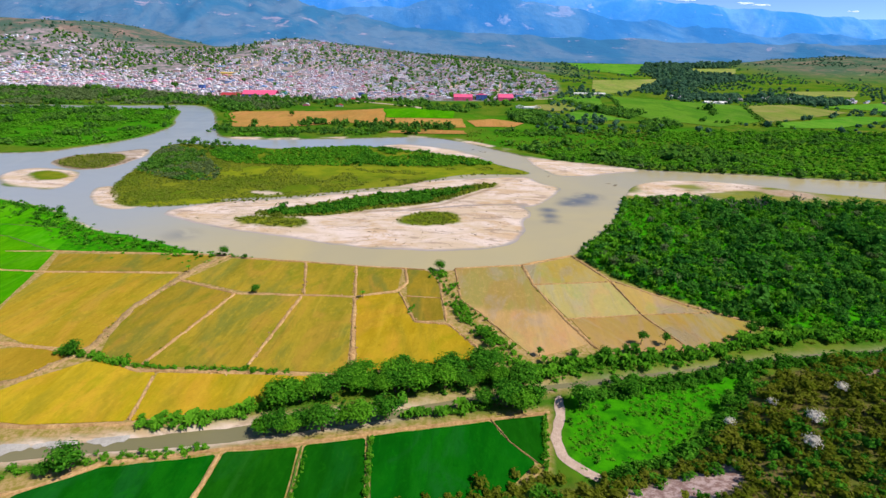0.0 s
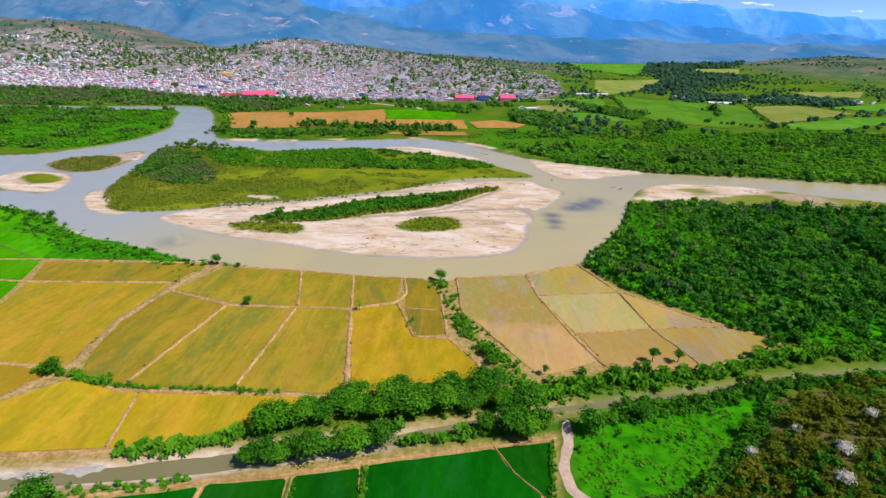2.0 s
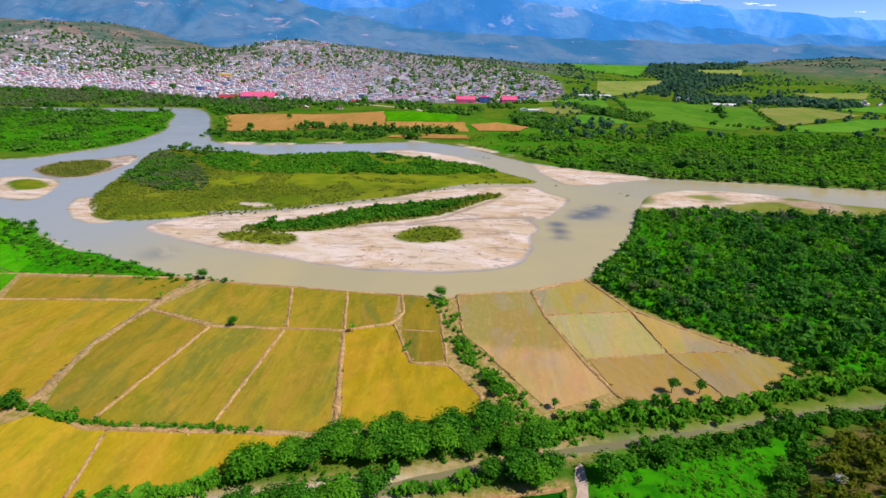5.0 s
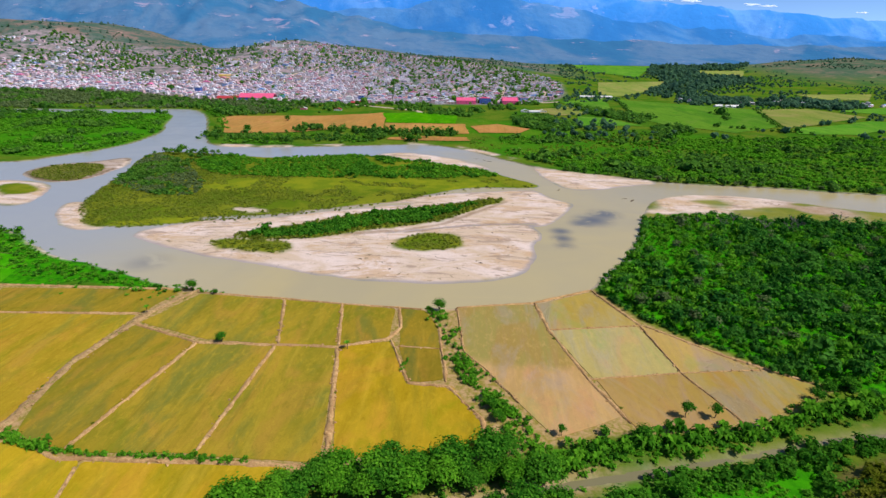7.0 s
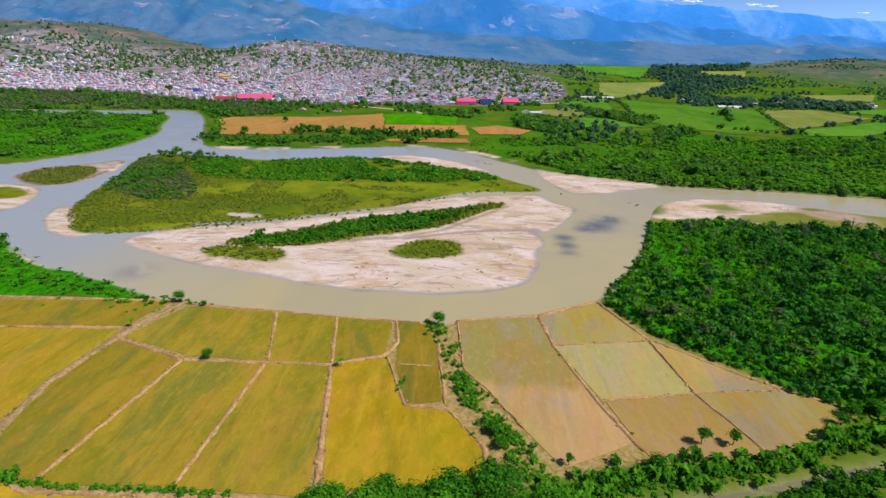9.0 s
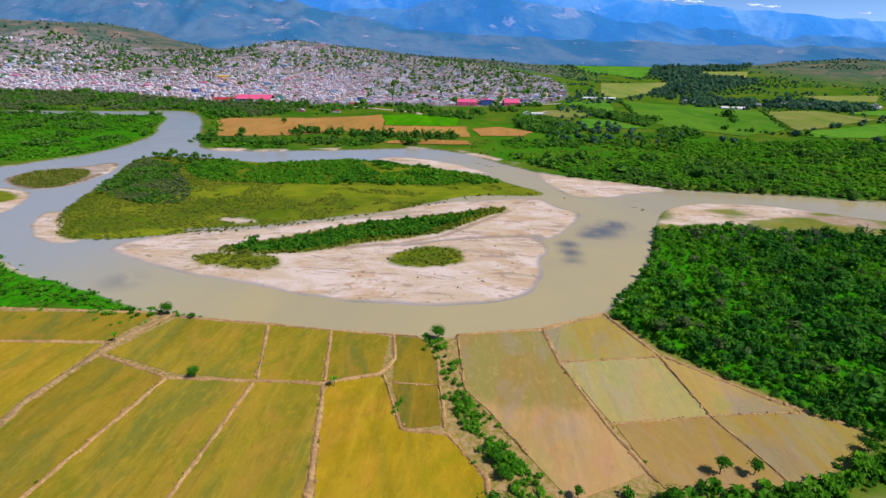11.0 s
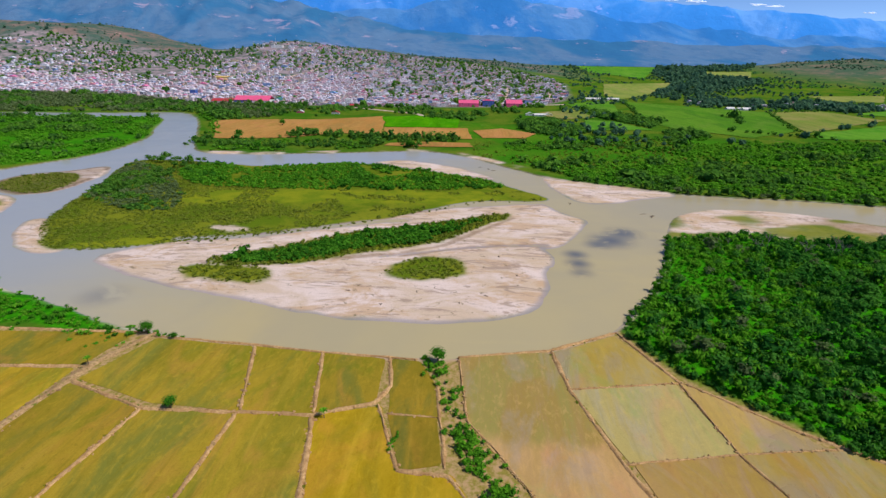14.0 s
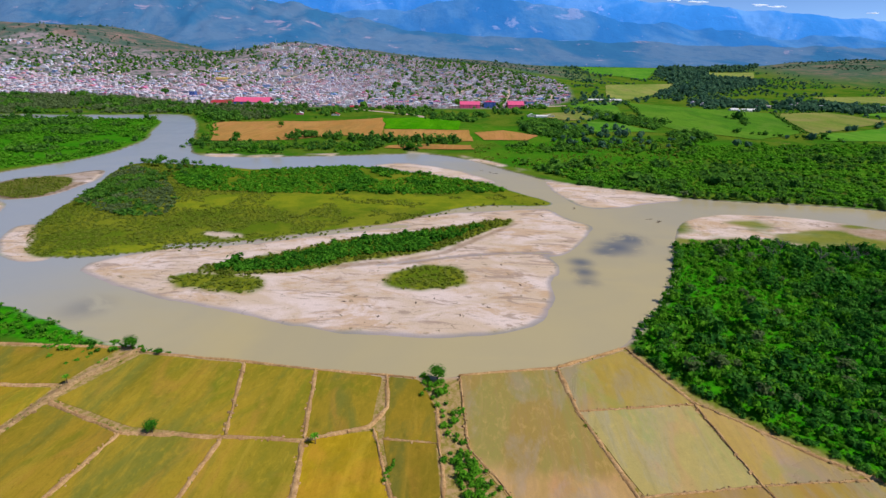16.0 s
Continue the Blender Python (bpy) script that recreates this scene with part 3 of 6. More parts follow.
north_sand = north_sand * step(wave(gx, gy, 34, 33, 3), -0.35, 0.2)
weed = np.maximum.reduce([step(inside_depth(gx, gy, q) + 4 * wave(gx, gy, 10, 4), -3, 3) for q in (STRIP, PATCH_A, PATCH_B, ISLET_GREEN, LOW_GREEN)] + [step(island, -1, 4), 0.9 * east_sand * step(wave(gx, gy, 40, 18, 3) + 0.012 * (500 - gy), -0.25, 0.1), 0.85 * step(inside_depth(gx, gy, EAST_WEED) + 12 * wave(gx, gy, 20, 31, 3), -4, 4)])
sand = np.clip(np.maximum.reduce([on_bar, rim * (0.8 - 0.5 * (gy > 520)), east_sand, creek_sand, 0.2 * step(creek, -2.0, 0), north_sand, step(inside_depth(gx, gy, ISLET), -6, 2)]), 0, 1)
weed = weed * (1 - 0.9 * step(inside_depth(gx, gy, ISLE_SAND) + 5 * wave(gx, gy, 12, 28, 3), -2, 3))
sand = np.maximum(sand, step(inside_depth(gx, gy, ISLE_SAND), -6, 0))
gold = np.maximum.reduce([step(inside_depth(gx, gy, q) + 9 * wave(gx, gy, 22, 29, 3), -3, 6) for q in (ISLE_GOLD, ISLE_FRINGE)])
far_lush = step(inside_depth(gx, gy, np.array([(-60, 1180), (210, 990), (656, 930), (960, 900), (960, 560), (300, 585), (108, 650), (-5, 765)], float)), -10, 30) * step(wave(gx, gy, 60, 27, 3), -0.35, 0.15) * (river < -6)
hill = inside_depth(gx, gy, HILL)
dry = step(hill, -3, 6)
barren = np.maximum(0, step(gy + 90 * wave(gx, gy, 200, 17), 1850, 2200) * (1 - step(gx, -500, 100)))
barren = np.maximum(barren, step(gy, 2450, 2800) * (1 - step(gx, 300, 700)))
barren = np.maximum(barren, 0.8 * step(gx, 1400, 1900) * step(gy, 2300, 2900))
forest_floor = step(inside_depth(gx, gy, FOREST), -2, 3)
meadow = inside_depth(gx, gy, np.array([(40, 150), (48, 172), (80, 178), (126, 190), (117, 166), (88, 138), (45, 124), (38, 135)], float))
town = step(inside_depth(gx, gy, TOWN), -25, 10)
stain = np.minimum.reduce([line_distance(gx, gy, q) - w for q, w in (
    ([(-205, 418), (-130, 454), (-68, 490), (-37, 514), (10, 541)], 2.4), ([(36, 497), (3, 456), (-19, 427), (-52, 409), (-90, 397)], 2.0), ([(-46, 406), (-12, 422), (21, 432), (56, 436)], 2.6))]) + 2.6 * wave(gx, gy, 10, 15, 4)
clay = step(inside_depth(gx, gy, np.array([(42, 111), (52, 118), (70, 124), (88, 129), (92, 122), (80, 111), (62, 106)], float)) + 4 * wave(gx, gy, 8, 23, 3), 0, 2.5)
stain = np.maximum((1 - step(stain, -1.6, 2.2)) * 0.75, 0.6 * east_sand * step(gx + 40 * wave(gx, gy, 50, 32, 3), 270, 320))
wet = (1 - step(gz + 0.1 * wave(gx, gy, 18, 24, 3), WATER_LEVEL + 0.05, WATER_LEVEL + 0.2)) * (gy < 1300) * (gy > 255)
edge = step(gz, WATER_LEVEL + 0.06, WATER_LEVEL + 0.3) * (1 - step(gz, WATER_LEVEL + 0.55, WATER_LEVEL + 0.85)) * step(river + on_bar * 50, -6, -1) * (on_bar < 0.2) * (gy > 500) * (gy < 1000) * (1 - north_sand) * (1 - east_sand) * (island < -12)
soil = np.maximum.reduce([0.75 * step(creek + 1.5 * wave(gx, gy, 7, 19, 3), -7, -2) * (1 - 0.8 * step(gx, 38, 60))] + [step(inside_depth(gx, gy, np.array(q, float)), -3, 1) for q in (
    [(-330, 262), (-310, 287), (-266, 292), (-150, 296), (-100, 290), (-36, 286), (40, 298), (75, 317), (92, 279), (130, 245), (155, 230), (110, 201),
     (62, 198), (36, 190), (12, 182), (-48, 172), (-60, 172), (-88, 147), (-118, 134), (-160, 128), (-260, 116)],
    [(-140, 80), (-140, 114), (-114, 124), (-77, 133), (-29, 144), (36, 159), (31, 126), (-20, 110)])])
ground = mesh_object("ground", np.stack([gx, gy, gz], -1).reshape(-1, 3), grid_faces(ROWS, COLS), M_GROUND, smooth=True,
                     attrs={"sand": sand.ravel(), "weed": (weed * ((river > -2) | (east_sand > 0.3))).ravel(), "dry": dry.ravel(), "gold": gold.ravel(), "lush": np.maximum.reduce([step(meadow, -4, 4), forest_floor, 0.4 * far_lush, 1 - step(line_distance(gx, gy, BANK) + 3 * wave(gx, gy, 12, 30, 3) - 22 * step(-gx, 220, 260), 9, 13), 0.7 * step(inside_depth(gx, gy, PENINSULA_WOOD), -15, 10)]).ravel(), "barren": barren.ravel(),
                            "town": town.ravel(), "soil": soil.ravel(), "stain": stain.ravel(), "clay": clay.ravel(), "wet": np.clip(wet, 0, 1).ravel(), "edge": np.clip(0.8 * edge, 0, 1).ravel()})
tagged(ground, "green valley floor with sandbars, pasture and dry slopes", "ground", kind="structure")


def sheet(name, x0, x1, y0, y1, z, nx, ny, material):
    xs, ys = np.meshgrid(np.linspace(x0, x1, nx), np.linspace(y0, y1, ny))
    return mesh_object(name, np.stack([xs, ys, np.full(xs.shape, z)], -1).reshape(-1, 3), grid_faces(ny, nx), material)


tagged(sheet("creek_water", -300, 420, 60, 248, WATER_LEVEL, 30, 10, M_CREEK), "narrow muddy brown creek", "creek", kind="structure")
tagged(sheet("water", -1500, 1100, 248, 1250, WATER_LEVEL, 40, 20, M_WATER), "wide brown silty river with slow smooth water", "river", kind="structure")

# ---- mountains ----


def mountains(name, y0, y1, rows, cols, height, material, label):
    ys = np.linspace(y0, y1, rows)
    xs = np.linspace(-1, 1, cols)[None, :] * (1.05 * ys[:, None] + 200)
    ys = np.repeat(ys[:, None], cols, axis=1)
    ob = mesh_object(name, np.stack([xs, ys, height(xs, ys)], -1).reshape(-1, 3), grid_faces(rows, cols), material, smooth=True)
    return tagged(ob, label, "mountains", kind="structure")


def folds(x, y, size, seed, gain=0.55):
    return 1 - 2 * np.abs(wave(x, y, size, seed, 5, gain))


def spurs(x, y, size, seed):
    """Ridges that run down towards the valley, with gullies between them."""
    return folds(x + 0.25 * y + 0.5 * size * wave(x, y, 2.4 * size, seed + 5, 2), 0.38 * y, size, seed)


def near_range(x, y):
    begin = 2780 + 720 * step(x, -500, 600)
    rise = np.clip((y - begin) / (4000 - begin), 0, 1.12)
    crest = np.interp(x / y, [-1.0, -0.57, -0.45, -0.344, -0.265, -0.17, -0.098, 0.0, 0.12, 0.27, 0.37, 0.73, 1.0], [660, 620, 540, 455, 360, 300, 255, 228, 215, 208, 200, 192, 190])
    foot = 30 + 55 * step(x, -100, 600)
    tall = np.clip((crest - 100) / 400, 0.15, 1)
    z = foot + (crest - foot) * rise ** 1.25 + tall * rise * (70 * spurs(x, y, 520, 33) + 32 * spurs(x, y, 210, 34) - 40)
    return z - 70 * (1 - step(y, begin - 60, begin + 60))


def middle_range(x, y):
    rise = np.clip((y - 3960) / 400, 0, 1.1)
    crest = np.interp(x / y, [-1.0, -0.4, -0.26, -0.17, -0.09, -0.025, 0.05, 0.12, 0.2, 0.278, 0.4, 0.54, 0.82, 1.0], [420, 400, 380, 396, 440, 486, 470, 436, 395, 358, 300, 262, 244, 240])
    return 60 + (crest - 60) * rise ** 1.1 + rise * (34 * spurs(x, y, 430, 37) + 14 * spurs(x, y, 170, 38) - 16)


def far_range(x, y):
    rise = step(y, 4330, 4820)
    crest = np.interp(x / y, [-1.0, -0.57, -0.06, 0.15, 0.3, 0.42, 0.475, 0.55, 0.63, 0.72, 1.0], [860, 800, 745, 665, 555, 530, 505, 500, 472, 450, 400])
    return rise * (crest - 40 + 62 * spurs(x, y, 560, 43) * (1 - 0.6 * rise) + 55 * spurs(x, y, 230, 44) * (1 - 0.75 * rise)) + 22 * folds(x, y, 420, 45) * rise


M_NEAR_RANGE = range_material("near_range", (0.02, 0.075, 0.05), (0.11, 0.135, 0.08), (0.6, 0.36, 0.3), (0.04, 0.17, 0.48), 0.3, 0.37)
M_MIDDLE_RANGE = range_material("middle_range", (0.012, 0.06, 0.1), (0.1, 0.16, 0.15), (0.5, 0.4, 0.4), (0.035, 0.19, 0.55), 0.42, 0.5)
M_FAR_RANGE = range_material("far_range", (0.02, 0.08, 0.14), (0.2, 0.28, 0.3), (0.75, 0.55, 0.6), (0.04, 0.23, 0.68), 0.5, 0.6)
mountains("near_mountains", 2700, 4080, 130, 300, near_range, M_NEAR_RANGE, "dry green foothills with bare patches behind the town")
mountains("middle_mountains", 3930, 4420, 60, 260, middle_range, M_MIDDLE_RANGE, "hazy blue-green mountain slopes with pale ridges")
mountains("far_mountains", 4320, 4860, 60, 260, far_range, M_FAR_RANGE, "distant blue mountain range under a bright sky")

# ---- fields ----


def inset(points, by):
    """The outline moved inwards, with its corners slightly rounded."""
    p = np.array(points, float)
    if np.sum(p[:, 0] * np.roll(p[:, 1], -1) - np.roll(p[:, 0], -1) * p[:, 1]) < 0:
        p = p[::-1]
    e = np.roll(p, -1, axis=0) - p
    e /= np.linalg.norm(e, axis=1)[:, None]
    n = np.stack([-e[:, 1], e[:, 0]], 1)
    m = n + np.roll(n, 1, axis=0)
    m /= np.maximum(np.sum(m * n, axis=1), 0.35)[:, None]
    p = p + by * m
    out = []
    for a, b, c in zip(np.roll(p, 1, axis=0), p, np.roll(p, -1, axis=0)):
        for q in (a, c):
            gap = np.linalg.norm(q - b)
            out.append(b + (q - b) / gap * min(0.9, gap * 0.3))
    p = np.array(out)
    # uneven edges, as the crop stands
    rich = []
    for a, b in zip(p, np.roll(p, -1, axis=0)):
        k = max(1, int(np.linalg.norm(b - a) / (5 if b[1] < 700 else 11)))
        rich += [a + (b - a) * i / k for i in range(k)]
    rich = np.array(rich)
    sway, reach = (0.45, 6) if rich[:, 1].max() < 700 else (6.0, 45)
    return rich + sway * np.stack([wave(rich[:, 0], rich[:, 1], reach, 51, 3), wave(rich[:, 0], rich[:, 1], reach, 52, 3)], 1)


FIELD_COUNT = []


def field(points, material, label, by=-0.55, height=0.12, group="rice fields by the river"):
    """A field's crop as a low slab; each lies at its own level, as paddies do."""
    p = inset(points, by)
    FIELD_COUNT.append(1)
    height += 0.006 * len(FIELD_COUNT)
    far_off = p[:, 1].max() > 700
    bm = bmesh.new()
    top = [bm.verts.new((x, y, height)) for x, y in p]
    low = [] if far_off else [bm.verts.new((x, y, -1.2)) for x, y in p]
    bmesh.ops.triangulate(bm, faces=[bm.faces.new(top)])
    if far_off:
        bmesh.ops.subdivide_edges(bm, edges=bm.edges[:], cuts=2, use_grid_fill=True)
        places = np.array([v.co[:2] for v in bm.verts])
        for v, z in zip(bm.verts, ground_height(places[:, 0], places[:, 1])):
            v.co.z = height + 0.4 + float(z)
    else:
        for a in range(len(p)):
            b = (a + 1) % len(p)
            bm.faces.new((low[b], low[a], top[a], top[b]))
    bm.normal_update()
    for f in bm.faces:
        if f.normal.z < -0.5:
            f.normal_flip()
    me = bpy.data.meshes.new("field")
    bm.to_mesh(me)
    bm.free()
    me.materials.append(material)
    return tagged(new("rice_field" if group.startswith("rice") else "farm_field", me), label, "field", group, "object")


OLIVE = "flat olive-green rice paddy between earth bunds"
GOLD = "ripening golden-yellow rice paddy between earth bunds"
OCHRE = "ochre-yellow rice paddy with darker drill streaks"
MUD = "flooded muddy paddy with pinkish-brown water"
PALE = "flooded paddy with pale yellow-green seedlings"
field([(-196, 184), (-166, 181), (-177, 164), (-215, 150), (-260, 165)], M_OCHRE, OCHRE)
field([(-262, 289), (-161, 295), (-168, 269), (-249, 262)], M_OLIVE, "greyish olive rice paddy along the river bank")
field([(-248, 261), (-169, 265), (-172, 222), (-168, 198), (-165, 184), (-196, 187), (-228, 200), (-240, 228)], M_OCHRE, OCHRE)
field([(-148, 291), (-100, 288), (-87, 245), (-123, 247), (-161, 259)], M_OLIVE, OLIVE)
field([(-98, 288), (-67, 285), (-58, 244), (-86, 244)], M_OLIVE, OLIVE)
field([(-65, 285), (-37, 283), (-36, 254), (-57, 245)], M_OLIVE, OLIVE)
field([(-33, 283), (-21, 282), (-13, 266), (-11, 247), (-29, 248)], M_OLIVE, "narrow olive rice paddy beside a scrubby ditch")
field([(-29, 247), (-11, 246), (-8, 224), (-21, 221)], M_OLIVE, "narrow olive rice paddy beside a scrubby ditch")
field([(-163, 255), (-125, 242), (-135, 175), (-157, 181), (-163, 196), (-168, 219)], M_OLIVE, OLIVE)
field([(-124, 242), (-88, 243), (-90, 177), (-134, 174)], M_OLIVE, OLIVE)
field([(-86, 243), (-59, 244), (-47, 176), (-89, 176)], M_OLIVE, OLIVE)
field([(-57, 244), (-33, 251), (-23, 219), (-4, 219), (9, 198), (8, 184), (-42, 178)], M_GOLD, GOLD)
field([(-3, 286), (37, 294), (42, 267), (53, 229), (61, 206), (35, 193), (23, 212), (10, 232), (2, 243)], M_HALF, "flooded paddy, olive seedlings by the river and bare pinkish mud")
field([(41, 294), (72, 311), (89, 276), (44, 268)], M_PALE, PALE)
field([(44, 267), (88, 275), (95, 236), (57, 229)], M_GREY, "flooded paddy with pale grey-green seedlings")
field([(91, 276), (118, 252), (128, 241), (96, 237)], M_MUD, MUD)
field([(58, 228), (95, 235), (107, 204), (66, 200)], M_MUD, "flooded brown paddy with thin seedlings")
field([(97, 236), (135, 240), (151, 229), (109, 203)], M_PALE, "flooded brown paddy with thin seedlings")
field([(-174, 161), (-157, 177), (-126, 169.5), (-120, 142), (-153, 138), (-190, 140)], M_GOLD, GOLD)
field([(-124, 169.5), (-57, 172.3), (-74, 156), (-86, 150), (-117, 142)], M_GOLD, GOLD)
GREEN = "bright green young rice paddy near the river"
field([(-420, 392), (-387, 388), (-350, 378), (-300, 338), (-345, 341), (-420, 341)], M_GREEN, GREEN)
field([(-345, 340), (-299, 336), (-282, 328), (-270, 294), (-320, 316), (-420, 340)], M_GREEN, GREEN)
field([(-320, 315), (-268, 291), (-253, 255), (-242, 225), (-235, 203), (-330, 200), (-420, 290), (-420, 339)], M_GREEN, GREEN)
DEEP = "deep green young rice paddy on the near side of the creek"
field([(-132, 108), (-114, 120), (-79, 128), (-79, 105), (-132, 85)], M_DEEP, DEEP, 0.05)
field([(-77, 129), (-53, 133), (-50, 108), (-77, 104)], M_DEEP, DEEP, 0.05)
field([(-51, 134), (-31, 139), (-26, 112), (-48, 107)], M_DEEP, DEEP, 0.05)
field([(-29, 140), (13.4, 150.3), (19.6, 140), (27.8, 131), (17, 119), (-20, 110), (-24, 111)], M_DEEP, DEEP, 0.05)
field([(14, 150.6), (35, 155), (30, 130), (28.2, 131.4), (20.2, 140.4)], M_DEEP, DEEP, 0.05)
FARM = "farm fields on the far bank"
for shape, m, label in (
        ([(-502, 1050), (-478, 1080), (-379, 1101), (-312, 1112), (-250, 1150), (-196, 1196), (-165, 1025), (-150, 930), (-267, 945), (-290, 880), (-350, 862), (-408, 856)], M_STUBBLE, "harvested brown field with bare stubble"),
        ([(-165, 1022), (-7, 1029), (-1, 905), (-89, 904), (-148, 928)], M_STUBBLE, "harvested brown field with bare stubble"),
        ([(-198, 1180), (-116, 1217), (-27, 1162), (-26, 1032), (-163, 1027)], M_GREEN, "bright green banana planting"),
        ([(2, 1001), (56, 1040), (112, 979), (87, 925), (12, 920)], M_STUBBLE, "pale tan fallow field"),
        ([(-130, 850), (-80, 868), (-5, 870), (0, 830), (-70, 826), (-130, 825)], M_STUBBLE, "bare brown earth by the river"),
        ([(454, 1690), (755, 1447), (610, 1080), (483, 993), (391, 1081), (366, 1205)], M_PASTURE, "flat green pasture"),
        ([(757, 1446), (919, 1507), (941, 1309), (623, 1068), (652, 1164)], M_LIME, "pale yellow-green cut meadow"),
        ([(619, 1055), (884, 1225), (1000, 1220), (710, 998), (596, 992)], M_PASTURE, "flat green pasture"),
        ([(235, 1200), (300, 1180), (340, 1060), (210, 1040)], M_PASTURE, "flat green pasture"),
        ([(130, 1300), (260, 1420), (270, 1250), (200, 1210)], M_LIME, "pale yellow-green cut meadow"),
        ([(250, 1550), (420, 1700), (350, 1330), (280, 1430)], M_PASTURE, "flat green pasture"),
        ([(568, 2427), (903, 2533), (701, 2112), (468, 1763), (446, 1892)], M_LIME, "pale green meadow at the town's edge"),
        ([(640, 3450), (1150, 3450), (833, 2719), (621, 2990)], M_PASTURE, "distant green pasture"),
        ([(1226, 2068), (1547, 2131), (1332, 1841), (1181, 1847)], M_LIME, "distant tan meadow"),
        ([(1299, 3161), (1554, 3140), (1393, 2814), (1178, 2831)], M_LIME, "distant tan meadow"),
        ([(960, 1450), (1300, 1650), (1500, 1560), (1150, 1300)], M_PASTURE, "flat green pasture")):
    field(shape, m, label, 1.0, 0.35, FARM)

# ---- earth bunds, road ----


def ribbon(name, line, width, height, material, label, category, group="", kind="", gap=0.9, seed=0, base=None, ragged=1.0):
    """A low uneven bank along a line, with sloping flanks."""
    p = [np.array(line[0], float)]
    for a, b in zip(np.array(line[:-1], float), np.array(line[1:], float)):
        k = max(1, int(np.linalg.norm(b - a) / gap))
        p += [a + (b - a) * (i + 1) / k for i in range(k)]
    p = np.array(p)
    if len(p) > 4:
        q = p.copy()
        q[1:-1] = 0.25 * p[:-2] + 0.5 * p[1:-1] + 0.25 * p[2:]
        p = q
    p += 0.45 * np.stack([wave(p[:, 0], p[:, 1], 7, seed + 61, 2), wave(p[:, 0], p[:, 1], 7, seed + 62, 2)], 1)
    d = np.gradient(p, axis=0)
    d /= np.linalg.norm(d, axis=1)[:, None]
    side = np.stack([-d[:, 1], d[:, 0]], 1)
    w = width * (1 + ragged * (0.6 * wave(p[:, 0], p[:, 1], 14, seed + 63, 3) + 0.75 * wave(p[:, 0], p[:, 1], 4.0, seed + 65, 2)))
    w *= np.minimum(1, 0.25 + np.minimum(np.arange(len(p)), np.arange(len(p))[::-1]) * 0.4)
    h = height * (1 + 0.3 * wave(p[:, 0], p[:, 1], 10, seed + 64, 2))
    z0 = np.maximum(ground_height(p[:, 0], p[:, 1]), -0.15) if base is None else np.full(len(p), base)
    rows = []
    for off, up in ((-0.62, -0.4), (-0.5, 0.1), (-0.28, 0.9), (0.0, 1.0), (0.28, 0.92), (0.5, 0.1), (0.62, -0.4)):
        rows.append(np.column_stack([p + side * (off * w)[:, None], z0 + 0.12 + h * up]))
    v = np.stack(rows, 1).reshape(-1, 3)
    f = grid_faces(len(p), 7)[:, ::-1]
    return tagged(mesh_object(name, v, np.ascontiguousarray(f), material, smooth=True), label, category, group, kind)


BUNDS = "earth bunds between the rice paddies"
BUND_LINES = (
        ([(-152, 295), (-164, 268), (-170, 222), (-165, 187), (-176, 163), (-200, 148)], 4.2, 0.5),
        ([(-300, 262), (-250, 261.5), (-168, 267)], 1.6, 0.5),
        ([(-163, 257), (-124, 243), (-87, 243.8), (-58, 244.5), (-36, 253), (-31, 264), (-35, 285)], 1.9, 0.5),
        ([(-99, 289), (-86.5, 245)], 1.6, 0.5),
        ([(-66, 286), (-58, 245)], 1.8, 0.5),
        ([(-124.5, 243), (-134.5, 175)], 1.9, 0.55),
        ([(-87, 243), (-89.7, 177)], 2.0, 0.55),
        ([(-58, 244), (-50, 205), (-44.5, 177)], 2.6, 0.5),
        ([(-34, 252), (-22, 220), (-5, 219), (9, 199), (9, 184)], 1.6, 0.5),
        ([(-30, 247.5), (-11, 246.5)], 0.8, 0.3),
        ([(-12, 268), (-9.5, 246), (-6, 222)], 1.3, 0.4),
        ([(-240, 189), (-196, 185.5), (-165, 182), (-135, 171), (-90, 173), (-50, 173.5), (-40, 176)], 2.4, 0.5),
        ([(-125, 167), (-118.5, 142)], 1.4, 0.4),
        ([(39, 297), (43, 267), (54, 229), (64, 202)], 1.9, 0.5),
        ([(43, 267.5), (90, 275.5)], 0.9, 0.35),
        ([(55, 228.5), (96, 236), (132, 241)], 0.7, 0.3),
        ([(90, 276), (95.5, 236), (108, 203)], 1.3, 0.45),
        ([(-4, 287), (38, 296), (74, 315)], 1.9, 0.5),
        ([(-3.5, 286), (1, 245), (10, 233), (23, 211)], 1.3, 0.4),
        ([(-150, 293), (-100, 290), (-66, 286.5), (-35, 285), (-22, 284)], 1.5, 0.4),
        ([(-300, 290), (-266, 293), (-155, 296)], 1.5, 0.4),
        ([(74, 315), (90, 277), (122, 250), (152, 231)], 1.6, 0.4),
        ([(-420, 341), (-345, 340.5), (-299, 336.5)], 1.2, 0.4),
        ([(-420, 339), (-320, 315.5), (-269, 292.5)], 1.5, 0.4),
        ([(-160, 98), (-131, 110), (-114, 122), (-77, 130.5), (-53, 134.5), (-29, 141.5), (13, 151.5), (36, 156.5)], 1.5, 0.5),
        ([(-78, 129), (-78, 104)], 1.6, 0.4),
        ([(-52, 134), (-49, 107)], 1.2, 0.4),
        ([(-30, 140), (-25, 112)], 1.4, 0.4),
        ([(13.5, 151), (20, 140), (28.5, 131)], 0.35, 0.25),
        ([(-190, 138), (-153, 136), (-120, 140), (-88, 148), (-74, 154)], 1.8, 0.4))
